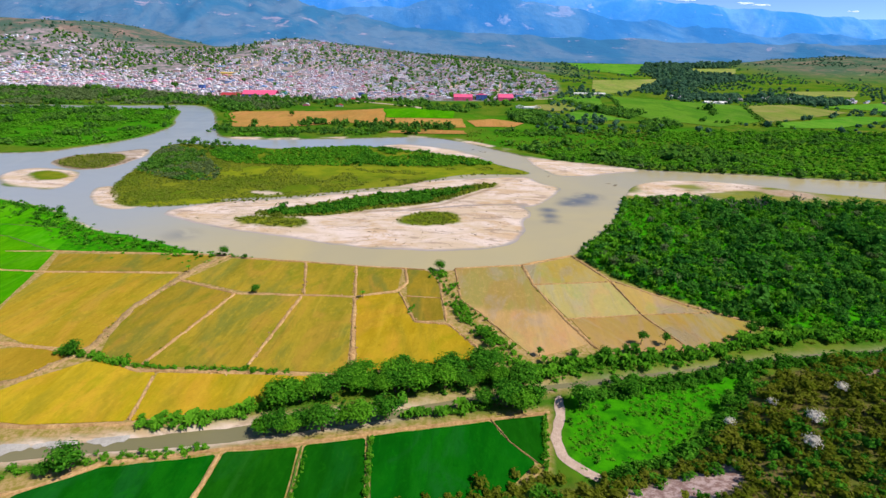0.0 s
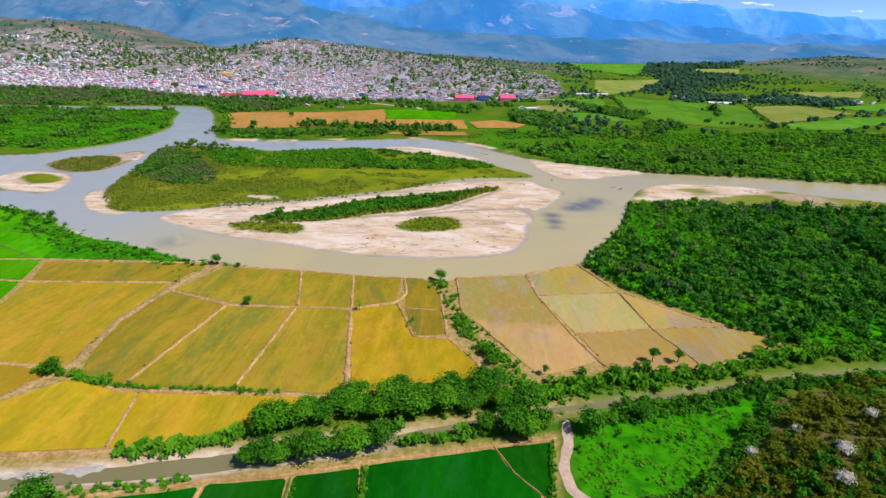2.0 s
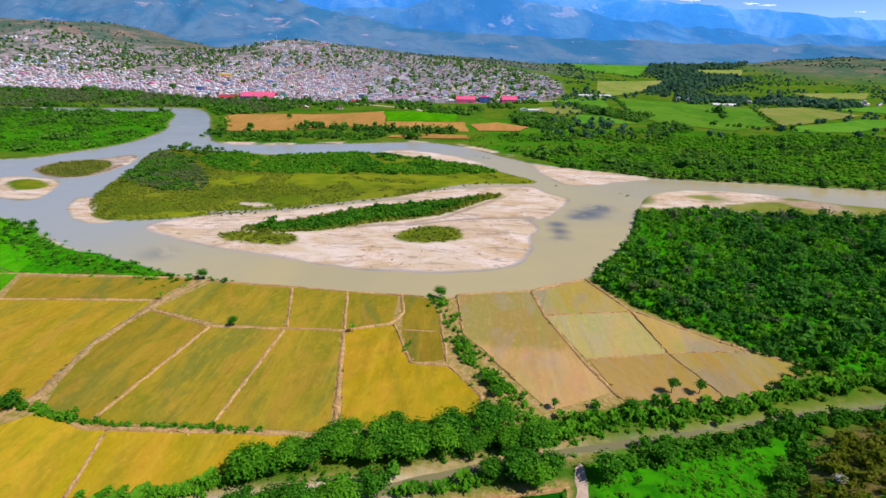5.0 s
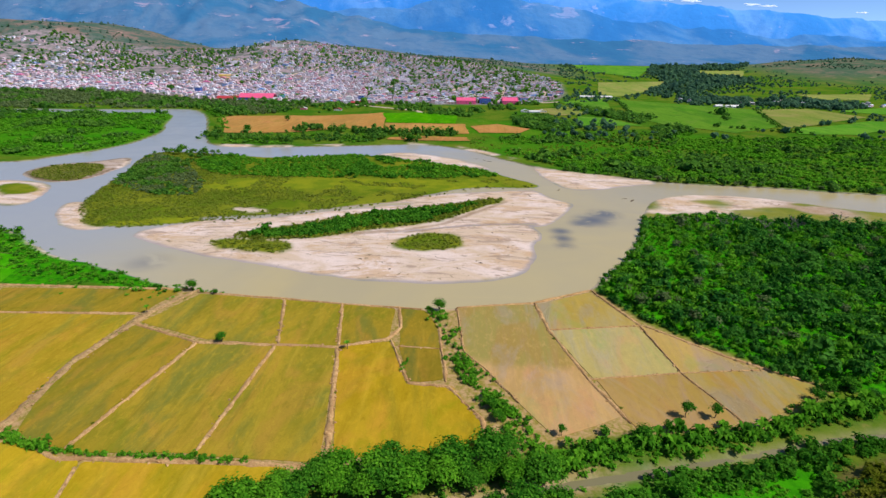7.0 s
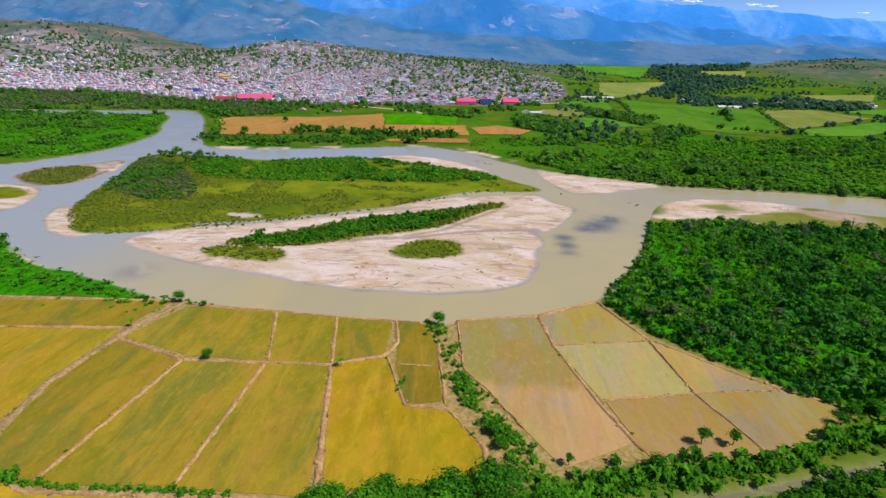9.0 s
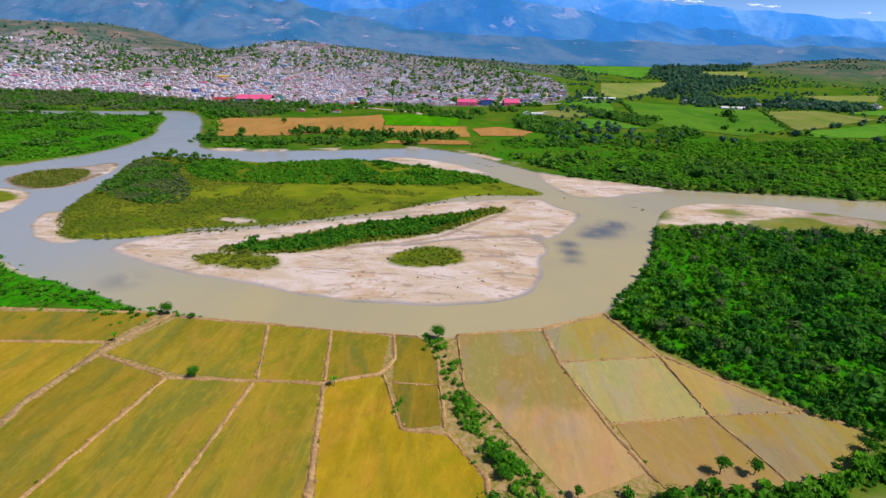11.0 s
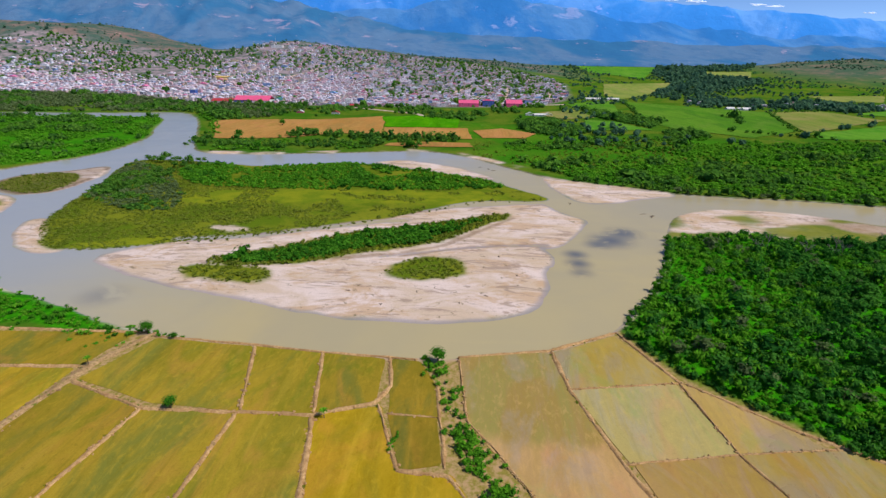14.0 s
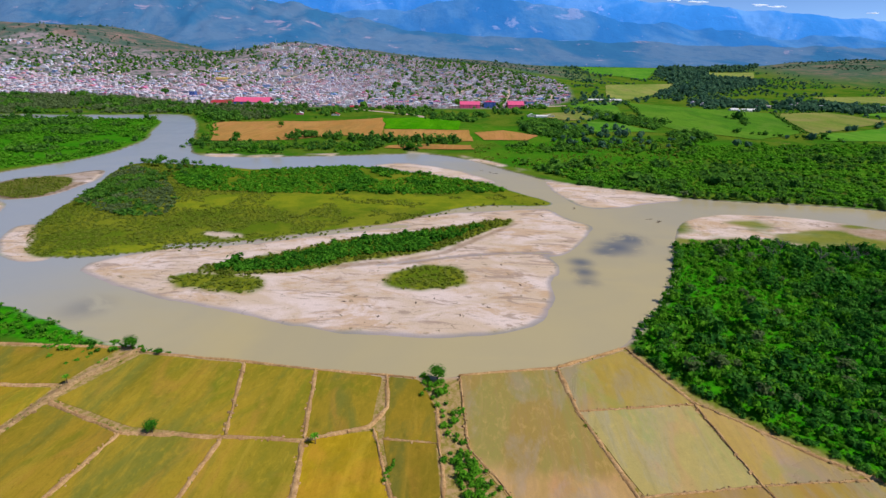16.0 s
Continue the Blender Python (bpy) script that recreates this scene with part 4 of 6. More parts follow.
for k, (line, w, h) in enumerate(BUND_LINES):
    grassy = k in (22, 23, 26, 27)
    wide = w > 3
    ribbon("earth_bund", line, (0.7 if grassy else 0.72) * w + 0.15, h + 0.1, M_VERGE if grassy else M_TRACK if wide else M_BUND,
           "narrow grassy bund between green paddies" if grassy else "wide farm track of pale dry earth with weedy verge" if wide else "pale dry earth bund with grass tufts", "bund", BUNDS, "object", seed=k)
ribbon("dirt_road", [(41, 167), (40.5, 163), (40, 156), (36, 143), (37, 135), (43, 129), (49, 125)], 2.9, 0.06, M_ROAD, "pale winding dirt road to the creek ford", "road", kind="structure", gap=1.2, seed=77, ragged=0.3)
ribbon("silt_bank", [(-175, 122), (-150, 129), (-132, 134), (-113, 137)], 6.0, 0.3, M_SILT, "pale grey dried silt bank along the creek", "bank", kind="structure", base=-0.8, seed=20)

# ---- plants ----
T0 = (1 + 5 ** 0.5) / 2
ICO_V = np.array([(-1, T0, 0), (1, T0, 0), (-1, -T0, 0), (1, -T0, 0), (0, -1, T0), (0, 1, T0), (0, -1, -T0), (0, 1, -T0), (T0, 0, -1), (T0, 0, 1), (-T0, 0, -1), (-T0, 0, 1)]) / (1 + T0 * T0) ** 0.5
ICO_F = np.array([(0, 11, 5), (0, 5, 1), (0, 1, 7), (0, 7, 10), (0, 10, 11), (1, 5, 9), (5, 11, 4), (11, 10, 2), (10, 7, 6), (7, 1, 8), (3, 9, 4), (3, 4, 2), (3, 2, 6), (3, 6, 8), (3, 8, 9), (4, 9, 5), (2, 4, 11), (6, 2, 10), (8, 6, 7), (9, 8, 1)])


def turned(rng, count):
    """Random unit vectors."""
    v = rng.normal(size=(count, 3))
    return v / np.linalg.norm(v, axis=1)[:, None]


def crown_shape(seed, lobes, leaves, leaf, wide=0.5, tall=0.5, base=0.5, flat=0.8, core=True, droop=0.3, wild=0.75, solid=0.76):
    """A crown of several lobes, each a rough core wrapped in leaf sprays. About one unit across; base is the height of its middle."""
    rng = np.random.default_rng(seed)
    centres = turned(rng, lobes) * rng.uniform(0.4, 0.82, (lobes, 1)) * [wide, wide, tall * 0.75]
    centres[0] = 0
    radii = rng.uniform(0.45, 0.75, lobes) * wide * (2.2 / (lobes + 2.5)) ** 0.45
    radii[0] = wide * 0.6
    verts, faces, n = [], [], 0
    if core:
        for c, r in zip(centres, radii):
            v = c + ICO_V * r * solid * rng.uniform(0.65, 1.15, (12, 1)) * [1, 1, flat]
            verts.append(v)
            faces.append(ICO_F + n)
            n += 12
    which = rng.choice(lobes, leaves, p=radii ** 2 / np.sum(radii ** 2))
    d = turned(rng, leaves)
    d[:, 2] = np.where(d[:, 2] < -0.35, -d[:, 2], d[:, 2])
    at = centres[which] + d * (radii[which] * rng.uniform(0.7, 1.3, leaves))[:, None] * [1, 1, flat]
    loose = rng.uniform(size=leaves) < 0.3
    at[loose] = d[loose] * [wide, wide, tall * flat] * rng.uniform(0.6, 1.12, (loose.sum(), 1))
    nrm = d + wild * turned(rng, leaves) + [0, 0, droop]
    nrm /= np.linalg.norm(nrm, axis=1)[:, None]
    a = np.cross(nrm, turned(rng, leaves))
    a /= np.linalg.norm(a, axis=1)[:, None]
    b = np.cross(nrm, a)
    s = leaf * rng.uniform(0.6, 1.35, (leaves, 1))
    quad = np.stack([at - a * s, at - b * s * 0.6 + nrm * s * 0.1, at + a * s - nrm * s * 0.25, at + b * s * 0.6 + nrm * s * 0.1], 1)
    verts.append(quad.reshape(-1, 3))
    q = n + 4 * np.arange(leaves)
    faces.append(np.concatenate([np.stack([q, q + 1, q + 2], 1), np.stack([q, q + 2, q + 3], 1)]))
    v = np.vstack(verts)
    v[:, 2] += base
    return v, np.vstack(faces)


def frond_shape(seed, fronds, length, width, rise, stem=0.0):
    """A banana or palm: long arching blades from one heart, each folded along its rib."""
    rng = np.random.default_rng(seed)
    verts, faces, n = [], [], 0
    for k in range(fronds):
        a = 2 * math.pi * (k + rng.uniform(-0.3, 0.3)) / fronds
        out, side = np.array([math.cos(a), math.sin(a), 0]), np.array([-math.sin(a), math.cos(a), 0])
        l = length * rng.uniform(0.75, 1.15)
        for i in range(4):
            t = i / 3
            mid = out * l * t + np.array([0, 0, stem + rise * math.sin(2.3 * t) - 0.3 * rise * t])
            w = width * (0.25 + math.sin(math.pi * min(t + 0.12, 1))) * 0.5
            verts += [mid - side * w - [0, 0, 0.25 * w], mid, mid + side * w - [0, 0, 0.25 * w]]
            if i:
                o = n + 3 * i
                for j in (0, 1):
                    faces += [(o - 3 + j, o - 2 + j, o + 1 + j), (o - 3 + j, o + 1 + j, o + j)]
        n += 12
    return np.array(verts), np.array(faces)


def strewn(outline, gap, seed, keep=None):
    """Jittered places inside an outline."""
    rng = np.random.default_rng(seed)
    o = np.array(outline, float)
    (x0, y0), (x1, y1) = o.min(0), o.max(0)
    x, y = np.meshgrid(np.arange(x0, x1, gap), np.arange(y0, y1, gap))
    x, y = x + rng.uniform(-0.48, 0.48, x.shape) * gap, y + rng.uniform(-0.48, 0.48, x.shape) * gap
    ok = (inside_depth(x, y, o) > 0) & (np.abs(x) < 0.96 * y + 50)
    x, y = x[ok], y[ok]
    if keep is not None:
        ok = keep(x, y, rng)
        x, y = x[ok], y[ok]
    return x, y


def along(line, gap, spread, seed, skip=0.0):
    """Jittered places along a line."""
    rng = np.random.default_rng(seed)
    out = []
    for a, b in zip(np.array(line[:-1], float), np.array(line[1:], float)):
        k = max(1, int(np.linalg.norm(b - a) / gap))
        out += [a + (b - a) * (i + rng.uniform(0, 1)) / k + rng.normal(0, spread, 2) for i in range(k) if rng.uniform() > skip]
    out = np.array(out)
    return out[:, 0], out[:, 1]


def growth(name, shapes, x, y, size, material, label, category, seed, tall=(0.8, 1.25), sink=0.1, parent=None, z=None):
    """Many plants in one mesh: each a turned and sized copy of one of the shapes."""
    rng = np.random.default_rng(seed)
    z = ground_height(x, y) if z is None else z
    sizes = np.broadcast_to(np.asarray(size, float), x.shape) * np.exp(rng.normal(-0.05, 0.28, x.shape))
    pick = rng.integers(0, len(shapes), len(x))
    verts, faces, tints, n = [], [], [], 0
    for k, (sv, sf) in enumerate(shapes):
        m = pick == k
        if not m.any():
            continue
        a = rng.uniform(0, 2 * math.pi, m.sum())
        c, s_ = np.cos(a)[:, None], np.sin(a)[:, None]
        zz = rng.uniform(*tall, m.sum())
        v = np.stack([sv[None, :, 0] * c - sv[None, :, 1] * s_, sv[None, :, 0] * s_ + sv[None, :, 1] * c, sv[None, :, 2] * zz[:, None]], -1) * sizes[m][:, None, None]
        v += np.stack([x[m], y[m], z[m] - sink * sizes[m]], -1)[:, None, :]
        verts.append(v.reshape(-1, 3))
        faces.append((sf[None] + (n + len(sv) * np.arange(m.sum()))[:, None, None]).reshape(-1, 3))
        tints.append(np.repeat(np.clip(rng.uniform(0, 1, m.sum()) ** 1.5 + 0.35 * wave(x[m], y[m], 38, 66, 3), 0, 1), len(sv)))
        n += len(sv) * m.sum()
    ob = mesh_object(name, np.vstack(verts), np.vstack(faces), material, parent, attrs={"tint": np.concatenate(tints)})
    return tagged(ob, label, category, kind="stuff")


TREE_BELT = [(-76, 136), (-80, 150), (-66, 160), (-54, 170), (-28, 174), (6, 178), (20, 188), (30, 178), (36, 168), (37, 161), (15, 156), (-20, 149), (-50, 142)]
CANOPY = [crown_shape(100 + k, 5, 62, 0.115, flat=0.8, base=0.55, droop=0.6, wild=0.55) for k in range(6)]
BUSH = [crown_shape(120 + k, 2, 34, 0.13, flat=0.85, base=0.38, droop=0.7, wild=0.6, solid=0.82) for k in range(5)]
SCRUB = [crown_shape(140 + k, 2, 37, 0.14, flat=0.8, base=0.35, droop=0.3, wild=0.6, solid=0.82) for k in range(5)]
MOUND = [crown_shape(150 + k, 2, 22, 0.16, flat=0.8, base=0.36, droop=0.5, wild=0.4, solid=0.9) for k in range(5)]
COARSE = [crown_shape(160 + k, 3, 25, 0.16, flat=0.85, base=0.42, droop=0.5, wild=0.4, solid=0.9) for k in range(5)]
BLOB = [crown_shape(180 + k, 1, 11, 0.2, wide=0.62, flat=0.85, base=0.4, droop=0.5, wild=0.35, solid=0.95) for k in range(5)]
TINY = [crown_shape(190 + k, 1, 5, 0.28, wide=0.62, flat=0.8, base=0.36, droop=0.5, wild=0.35, solid=1.05) for k in range(4)]
REED = [crown_shape(200 + k, 1, 11, 0.22, wide=0.55, flat=0.7, base=0.3, droop=0.9, wild=0.6, solid=0.95) for k in range(4)]
THICKET = [crown_shape(230 + k, 3, 46, 0.1, flat=0.85, base=0.38, droop=0.45, wild=0.55, solid=0.84) for k in range(6)]
BANANA = [frond_shape(220 + k, 9, 0.55, 0.2, 0.5, 0.25) for k in range(3)]

# the forest on the near bank of the bend
# low thicket all over, brighter towards the bend, with taller trees standing out of it
x, y = strewn(FOREST, 4.2, 1, lambda x, y, r: (x < 0.93 * y + 45) & (r.uniform(size=x.shape) < 0.96))
size = 4.7 + 2.2 * wave(x, y, 26, 71, 3)
fresh = wave(x, y, 34, 74, 3) + 0.5 * step(150 - x + 0.4 * (y - 330), -40, 60) - 0.3 * step(x, 200, 300) > 0.12
growth("forest_thicket", THICKET, x[fresh], y[fresh], size[fresh], M_LIVELY, "bright green thicket of young growth along the river bend", "thicket", 2, (0.6, 1.25))
growth("forest_thicket", THICKET, x[~fresh], y[~fresh], size[~fresh] + 0.5, M_FOREST, "dense dark green thicket along the river bend", "thicket", 284, (0.7, 1.4))
x, y = strewn(FOREST, 8.5, 285, lambda x, y, r: (x < 0.93 * y + 45) & (wave(x, y, 50, 75, 3) + 0.25 * step(x, 140, 260) + r.uniform(-0.3, 0.3, x.shape) > 0.05) & (inside_depth(x, y, FOREST) > 4))
growth("forest_canopy", CANOPY, x, y, 8.0 + 2.0 * wave(x, y, 40, 76, 2), M_FOREST, "dark green broad-leaved trees standing above the thicket", "forest", 286, (0.8, 1.3))
x, y = strewn(FOREST, 17, 287, lambda x, y, r: (x < 0.93 * y + 45) & (r.uniform(size=x.shape) < 0.35) & (inside_depth(x, y, FOREST) > 6))
growth("forest_canopy", CANOPY, x, y, 6.5, M_GREY_LEAF, "grey-green trees scattered through the forest", "forest", 288, (0.8, 1.2))
x, y = strewn(FOREST, 7.5, 3, lambda x, y, r: (x < 0.93 * y + 45) & (wave(x, y, 45, 72, 2) > 0.05))
growth("banana_plants", BANANA, x, y, 5.0, M_LIVELY, "bright green banana plants among the forest trees", "banana plants", 4, (1.0, 1.6))
edge = [(79, 314), (95, 283), (122, 256), (152, 230), (185, 222), (240, 232)]
x, y = along(edge + [(330, 246)], 2.2, 1.2, 5)
growth("forest_edge", SCRUB, x, y, 3.6, M_FOREST, "low leafy bushes along the forest edge", "bushes", 6)
x, y = along([(79, 318), (97, 345), (117, 377), (136, 418), (150, 456), (182, 464), (221, 472), (243, 460), (287, 462), (320, 458)], 2.6, 1.5, 7)
growth("forest_edge", SCRUB, x, y, 4.2, M_LEAF, "leafy bushes where the forest meets the water", "bushes", 8)

# the island and the bars
x, y = strewn(ISLE_RIDGE, 4.1, 9, lambda x, y, r: (inside_depth(x, y, ISLAND) > 5) & (wave(x, y, 32, 81, 3) > -0.4))
bright = wave(x, y, 26, 84, 3) + 0.3 * step(-x, 60, 200) > -0.1
growth("island_shrubs", MOUND, x[bright], y[bright], 5.6 + 1.6 * wave(x, y, 50, 82, 2)[bright], M_LIVELY, "dense bright green shrubs on the river island", "shrubs", 10, (0.55, 0.9))
growth("island_shrubs", MOUND, x[~bright], y[~bright], 6.4, M_LEAF, "dark green shrubs among brighter ones on the island", "shrubs", 28, (0.6, 1.1))
x, y = strewn(ISLE_DARK, 4.0, 29, lambda x, y, r: (inside_depth(x, y, ISLAND) > 4) & (wave(x, y, 24, 85, 3) > -0.45))
olive = wave(x, y, 18, 86, 3) > 0.0
growth("island_shrubs", MOUND, x[~olive], y[~olive], 5.8, M_FAR, "dark green shrubs on the head of the island", "shrubs", 30, (0.55, 1.0))
growth("island_shrubs", MOUND, x[olive], y[olive], 5.2, M_GREY_LEAF, "olive shrubs on the head of the island", "shrubs", 31, (0.5, 0.9))
x, y = strewn(ISLAND, 2.9, 11, lambda x, y, r: (wave(x, y, 26, 83, 3) + 0.35 * (x < -190) - 0.4 * step(inside_depth(x, y, ISLE_GOLD), -6, 6) > -0.12) & (inside_depth(x, y, ISLE_SAND) < 2) & (inside_depth(x, y, ISLE_RIDGE) < 2) & (inside_depth(x, y, ISLE_DARK) < 2))
growth("island_reeds", REED, x, y, 2.9, M_WEED, "olive reeds and tall grass on the river island", "reeds", 12, (0.35, 0.65))
x, y = along([(-415, 690), (-370, 683), (-330, 672), (-345, 620), (-330, 570), (-350, 520)], 3.0, 9, 13)
growth("island_trees", CANOPY, x, y, 6.5, M_FAR, "dark green trees on the head of the island", "trees", 14, (0.8, 1.2))
x, y = along([(-200, 415), (-100, 468), (-37, 512), (5, 545), (72, 560)], 3.2, 2.5, 15, 0.3)
growth("island_reeds", MOUND, x, y, 2.8, M_WEED, "olive scrub along the island's sandy edge", "scrub", 16, (0.6, 1.0))
x, y = strewn(STRIP, 3.0, 17)
core = (inside_depth(x, y, STRIP) + 8 * wave(x, y, 24, 87, 3) > 6) & (x < 10)
growth("bar_shrubs", MOUND, x[core], y[core], 5.0, M_LEAF, "leafy green shrubs in a strip on the sandbar", "shrubs", 18, (0.7, 1.2))
growth("bar_shrubs", MOUND, x[~core], y[~core], 3.6, M_WEED, "olive scrub round the strip of shrubs on the sandbar", "scrub", 289, (0.5, 1.0))
for k, q in enumerate((PATCH_A, PATCH_B, ISLET_GREEN)):
    x, y = strewn(q, 2.9, 19 + k, lambda x, y, r: r.uniform(size=x.shape) < 0.85)
    growth("bar_reeds", REED, x, y, 3.0, M_WEED, "olive reeds growing on the sandbar", "reeds", 22 + k, (0.45, 0.8))

# ---- banks, hedges and far woods ----
x, y = along(BANK, 0.8, 5.0, 31)
y = y - 4.5
dark = wave(x, y, 14, 88, 3) > 0.12
growth("bank_bushes", BUSH, x[dark], y[dark], 4.2, M_LEAF, "leafy green bushes along the river bank", "bushes", 32, (0.7, 1.1))
growth("bank_weeds", REED, x[~dark], y[~dark], 2.6, M_LIVELY, "bright green weeds along the river bank", "weeds", 290, (0.5, 0.9))
x, y = along(BANK[:6], 1.3, 6.0, 301)
growth("bank_weeds", REED, x - 4, y - 15, 2.8, M_LIVELY, "bright green weeds between the bank and the paddies", "weeds", 302, (0.5, 0.9))
x, y = along(BANK[:6], 5.5, 5.0, 303)
growth("bank_bushes", BUSH, x - 4, y - 14, 4.0, M_LEAF, "leafy bushes between the bank and the paddies", "bushes", 304, (0.7, 1.1))
x, y = along(BANK, 4, 5, 33)
growth("bank_reeds", BANANA, x, y - 4, 3.2, M_LIVELY, "bright green broad-leaved plants on the bank", "plants", 34, (0.8, 1.3))
x, y = along([(-165, 298), (-135, 293)], 1.2, 1.2, 35)
growth("bank_bushes", BUSH, x, y, 2.2, M_LIVELY, "low green weeds on the river edge", "weeds", 36)
HEDGE = [(-175, 181), (-160, 180), (-150, 176), (-140, 174), (-120, 173), (-100, 174), (-88, 174)]
x, y = along(HEDGE[:4], 0.8, 1.0, 37)
growth("hedge", BUSH, x, y, 3.6, M_LIVELY, "dense green hedge along the earth bund", "hedge", 38)
x, y = along(HEDGE[3:] + [(-70, 174)], 1.0, 0.5, 39, 0.15)
growth("hedge", BUSH, x, y, 2.6, M_LIVELY, "low green hedge along the earth bund", "hedge", 40)
DITCH = [(-19, 283), (-14, 276), (-9, 262), (-5, 246), (0, 232), (8, 216), (18, 202), (24, 190), (30, 178)]
x, y = along(DITCH, 0.3, 2.7, 41, 0.1)
x = x + 1.2
sparse = (y > 243) & (y < 274) & (np.arange(len(y)) % 5 > 0)
x, y = x[~sparse], y[~sparse]
growth("ditch_scrub", BUSH, x, y, 2.9 + 1.4 * wave(x, y, 9, 78, 2), M_LIVELY, "green scrub along the ditch between the fields", "scrub", 42, (0.7, 1.2))
x, y = along([(-26, 229), (-24, 238)], 0.7, 0.5, 43)
growth("ditch_scrub", BUSH, x, y, 1.6, M_LIVELY, "small green scrub on an earth bund", "scrub", 44)
CREEKSIDE = [(28, 178), (45, 186), (66, 191), (90, 197), (112, 200), (135, 210), (160, 219), (200, 222), (260, 232)]
x, y = along(CREEKSIDE, 0.95, 2.6, 45)
growth("creek_bushes", SCRUB, x, y, 3.4, M_LEAF, "leafy bushes along the far bank of the creek", "bushes", 46, (0.7, 1.2))
x, y = along(CREEKSIDE, 1.2, 2.8, 47)
growth("creek_bushes", BANANA, x, y, 4.2, M_LIVELY, "broad-leaved cane along the creek", "cane", 48, (0.9, 1.4))
x, y = along([(34, 180), (45, 185.5), (66, 190.5), (90, 196), (112, 199), (122, 203)], 0.8, 1.3, 280)
growth("creek_bushes", BUSH, x, y, 2.7, M_LIVELY, "bright green scrub at the creek's edge", "scrub", 281, (0.7, 1.1))
x, y = along([(122, 203), (135, 208), (160, 215), (200, 218), (260, 227)], 1.6, 1.5, 282)
growth("creek_bushes", BUSH, x, y, 2.2, M_WEED, "olive scrub at the creek's edge", "scrub", 283, (0.6, 1.0))
NEARSIDE = [(50, 164), (70, 173), (95, 180), (118, 188), (140, 194), (200, 204), (300, 222)]
x, y = along(NEARSIDE, 0.55, 2.6, 49)
growth("creek_bushes", SCRUB, x, y, 4.0, M_LEAF, "leafy bushes along the near bank of the creek", "bushes", 50, (0.7, 1.2))
x, y = along([(-113, 140), (-95, 143.5), (-78, 149), (-66, 155)], 0.4, 1.4, 51)
growth("creek_bushes", BANANA, x, y, 3.4, M_LIVELY, "broad-leaved cane along the creek", "cane", 52, (0.8, 1.2))
x, y = along([(-150, 113), (-128, 119), (-112, 123.5), (-98, 127), (-84, 130)], 0.7, 1.2, 53)
growth("creek_bushes", BUSH, x, y, 2.2, M_LIVELY, "low green scrub between creek and paddy", "scrub", 54)
for k, (a, b, s) in enumerate((((-50, 131), (-48, 110), 1.5), ((-29, 138), (-26, 114), 2.0), ((34, 155), (30.5, 128), 2.0))):
    x, y = along([a, b], 0.8, 0.4, 55 + k)
    growth("bund_weeds", BUSH, x, y, s, M_LIVELY, "green weeds along the bund", "weeds", 58 + k)
x, y = strewn(TREE_BELT, 3.0, 61, lambda x, y, r: (inside_depth(x, y, CREEK) < -1.5) & (wave(x, y, 15, 77, 3) > -0.15))
growth("belt_undergrowth", BUSH, x, y, 3.0, M_LEAF, "leafy undergrowth below the belt of trees", "undergrowth", 62)

x, y = strewn([(30, 165), (34, 178), (48, 190), (70, 196), (92, 202), (112, 204), (105, 193), (60, 180), (44, 172)], 2.6, 210, lambda x, y, r: np.abs(inside_depth(x, y, CREEK) + 6) < 5)
growth("creek_bushes", REED, x, y, 2.6, M_LIVELY, "tall grass on the creek bank", "grass", 211, (0.7, 1.1))
for k, line in enumerate(([(-152, 293), (-164, 268), (-170, 222), (-166, 188)], [(-125, 243), (-135, 176)], [(-87, 243), (-90, 177)], [(-58, 244), (-45, 178)], [(-163, 257), (-124, 243)], [(-34, 252), (-22, 220), (-5, 219)], [(39, 297), (43, 267), (54, 229), (64, 202)], [(-4, 287), (38, 296), (74, 315)])):
    x, y = along(line, 1.6, 0.7, 212 + k, 0.25)
    growth("bund_weeds", REED, x, y, 1.1 if k else 1.5, M_SHRUB if k % 2 else M_WEED, "dry grass tufts along the earth bund", "grass", 222 + k, (0.4, 0.8))

# clods and crumbled earth along the bunds
CLOD = [(ICO_V * np.random.default_rng(400 + k).uniform(0.6, 1.3, (12, 1)) * [0.55, 0.5, 0.4], ICO_F) for k in range(4)]
for k, (line, w, h) in enumerate(BUND_LINES[:22]):
    x, y = along(line, 0.75, 0.32 * w, 401 + k, 0.2)
    growth("bund_clods", CLOD, x, y, 0.9, M_BUND if k % 3 else M_TRACK, "crumbled clods of dry earth along the bund", "clods", 431 + k, (0.6, 1.2), -0.25)

# meadow and shrubby slope beside the road
MEADOW = [(42, 130), (40, 150), (50, 166), (80, 176), (122, 188), (112, 164), (84, 138), (46, 126)]
x, y = strewn(MEADOW, 1.9, 63, lambda x, y, r: wave(x, y, 10, 91, 3) > -0.1)
growth("meadow_weeds", REED, x, y, 1.5, M_LIVELY, "bright green meadow of weeds and tall grass", "meadow", 64, (0.5, 0.9))
x, y = strewn(MEADOW, 6, 65, lambda x, y, r: r.uniform(size=x.shape) < 0.45)
growth("meadow_weeds", BUSH, x, y, 2.0, M_LEAF, "small green bushes in the meadow", "bushes", 66)
SLOPE = [(-60, 84), (-15, 104), (15, 114), (45, 121), (80, 132), (110, 157), (129, 180), (160, 194), (205, 205), (180, 150), (120, 95), (60, 85), (-40, 72)]
CLAY = np.array([(46, 111), (52, 116), (70, 121), (86, 126), (89, 121), (80, 112), (62, 107)], float)
x, y = strewn(SLOPE, 2.95, 67, lambda x, y, r: (wave(x, y, 16, 92, 3) + r.uniform(-0.5, 0.5, x.shape) > -0.5) & (inside_depth(x, y, CLAY) < 0))
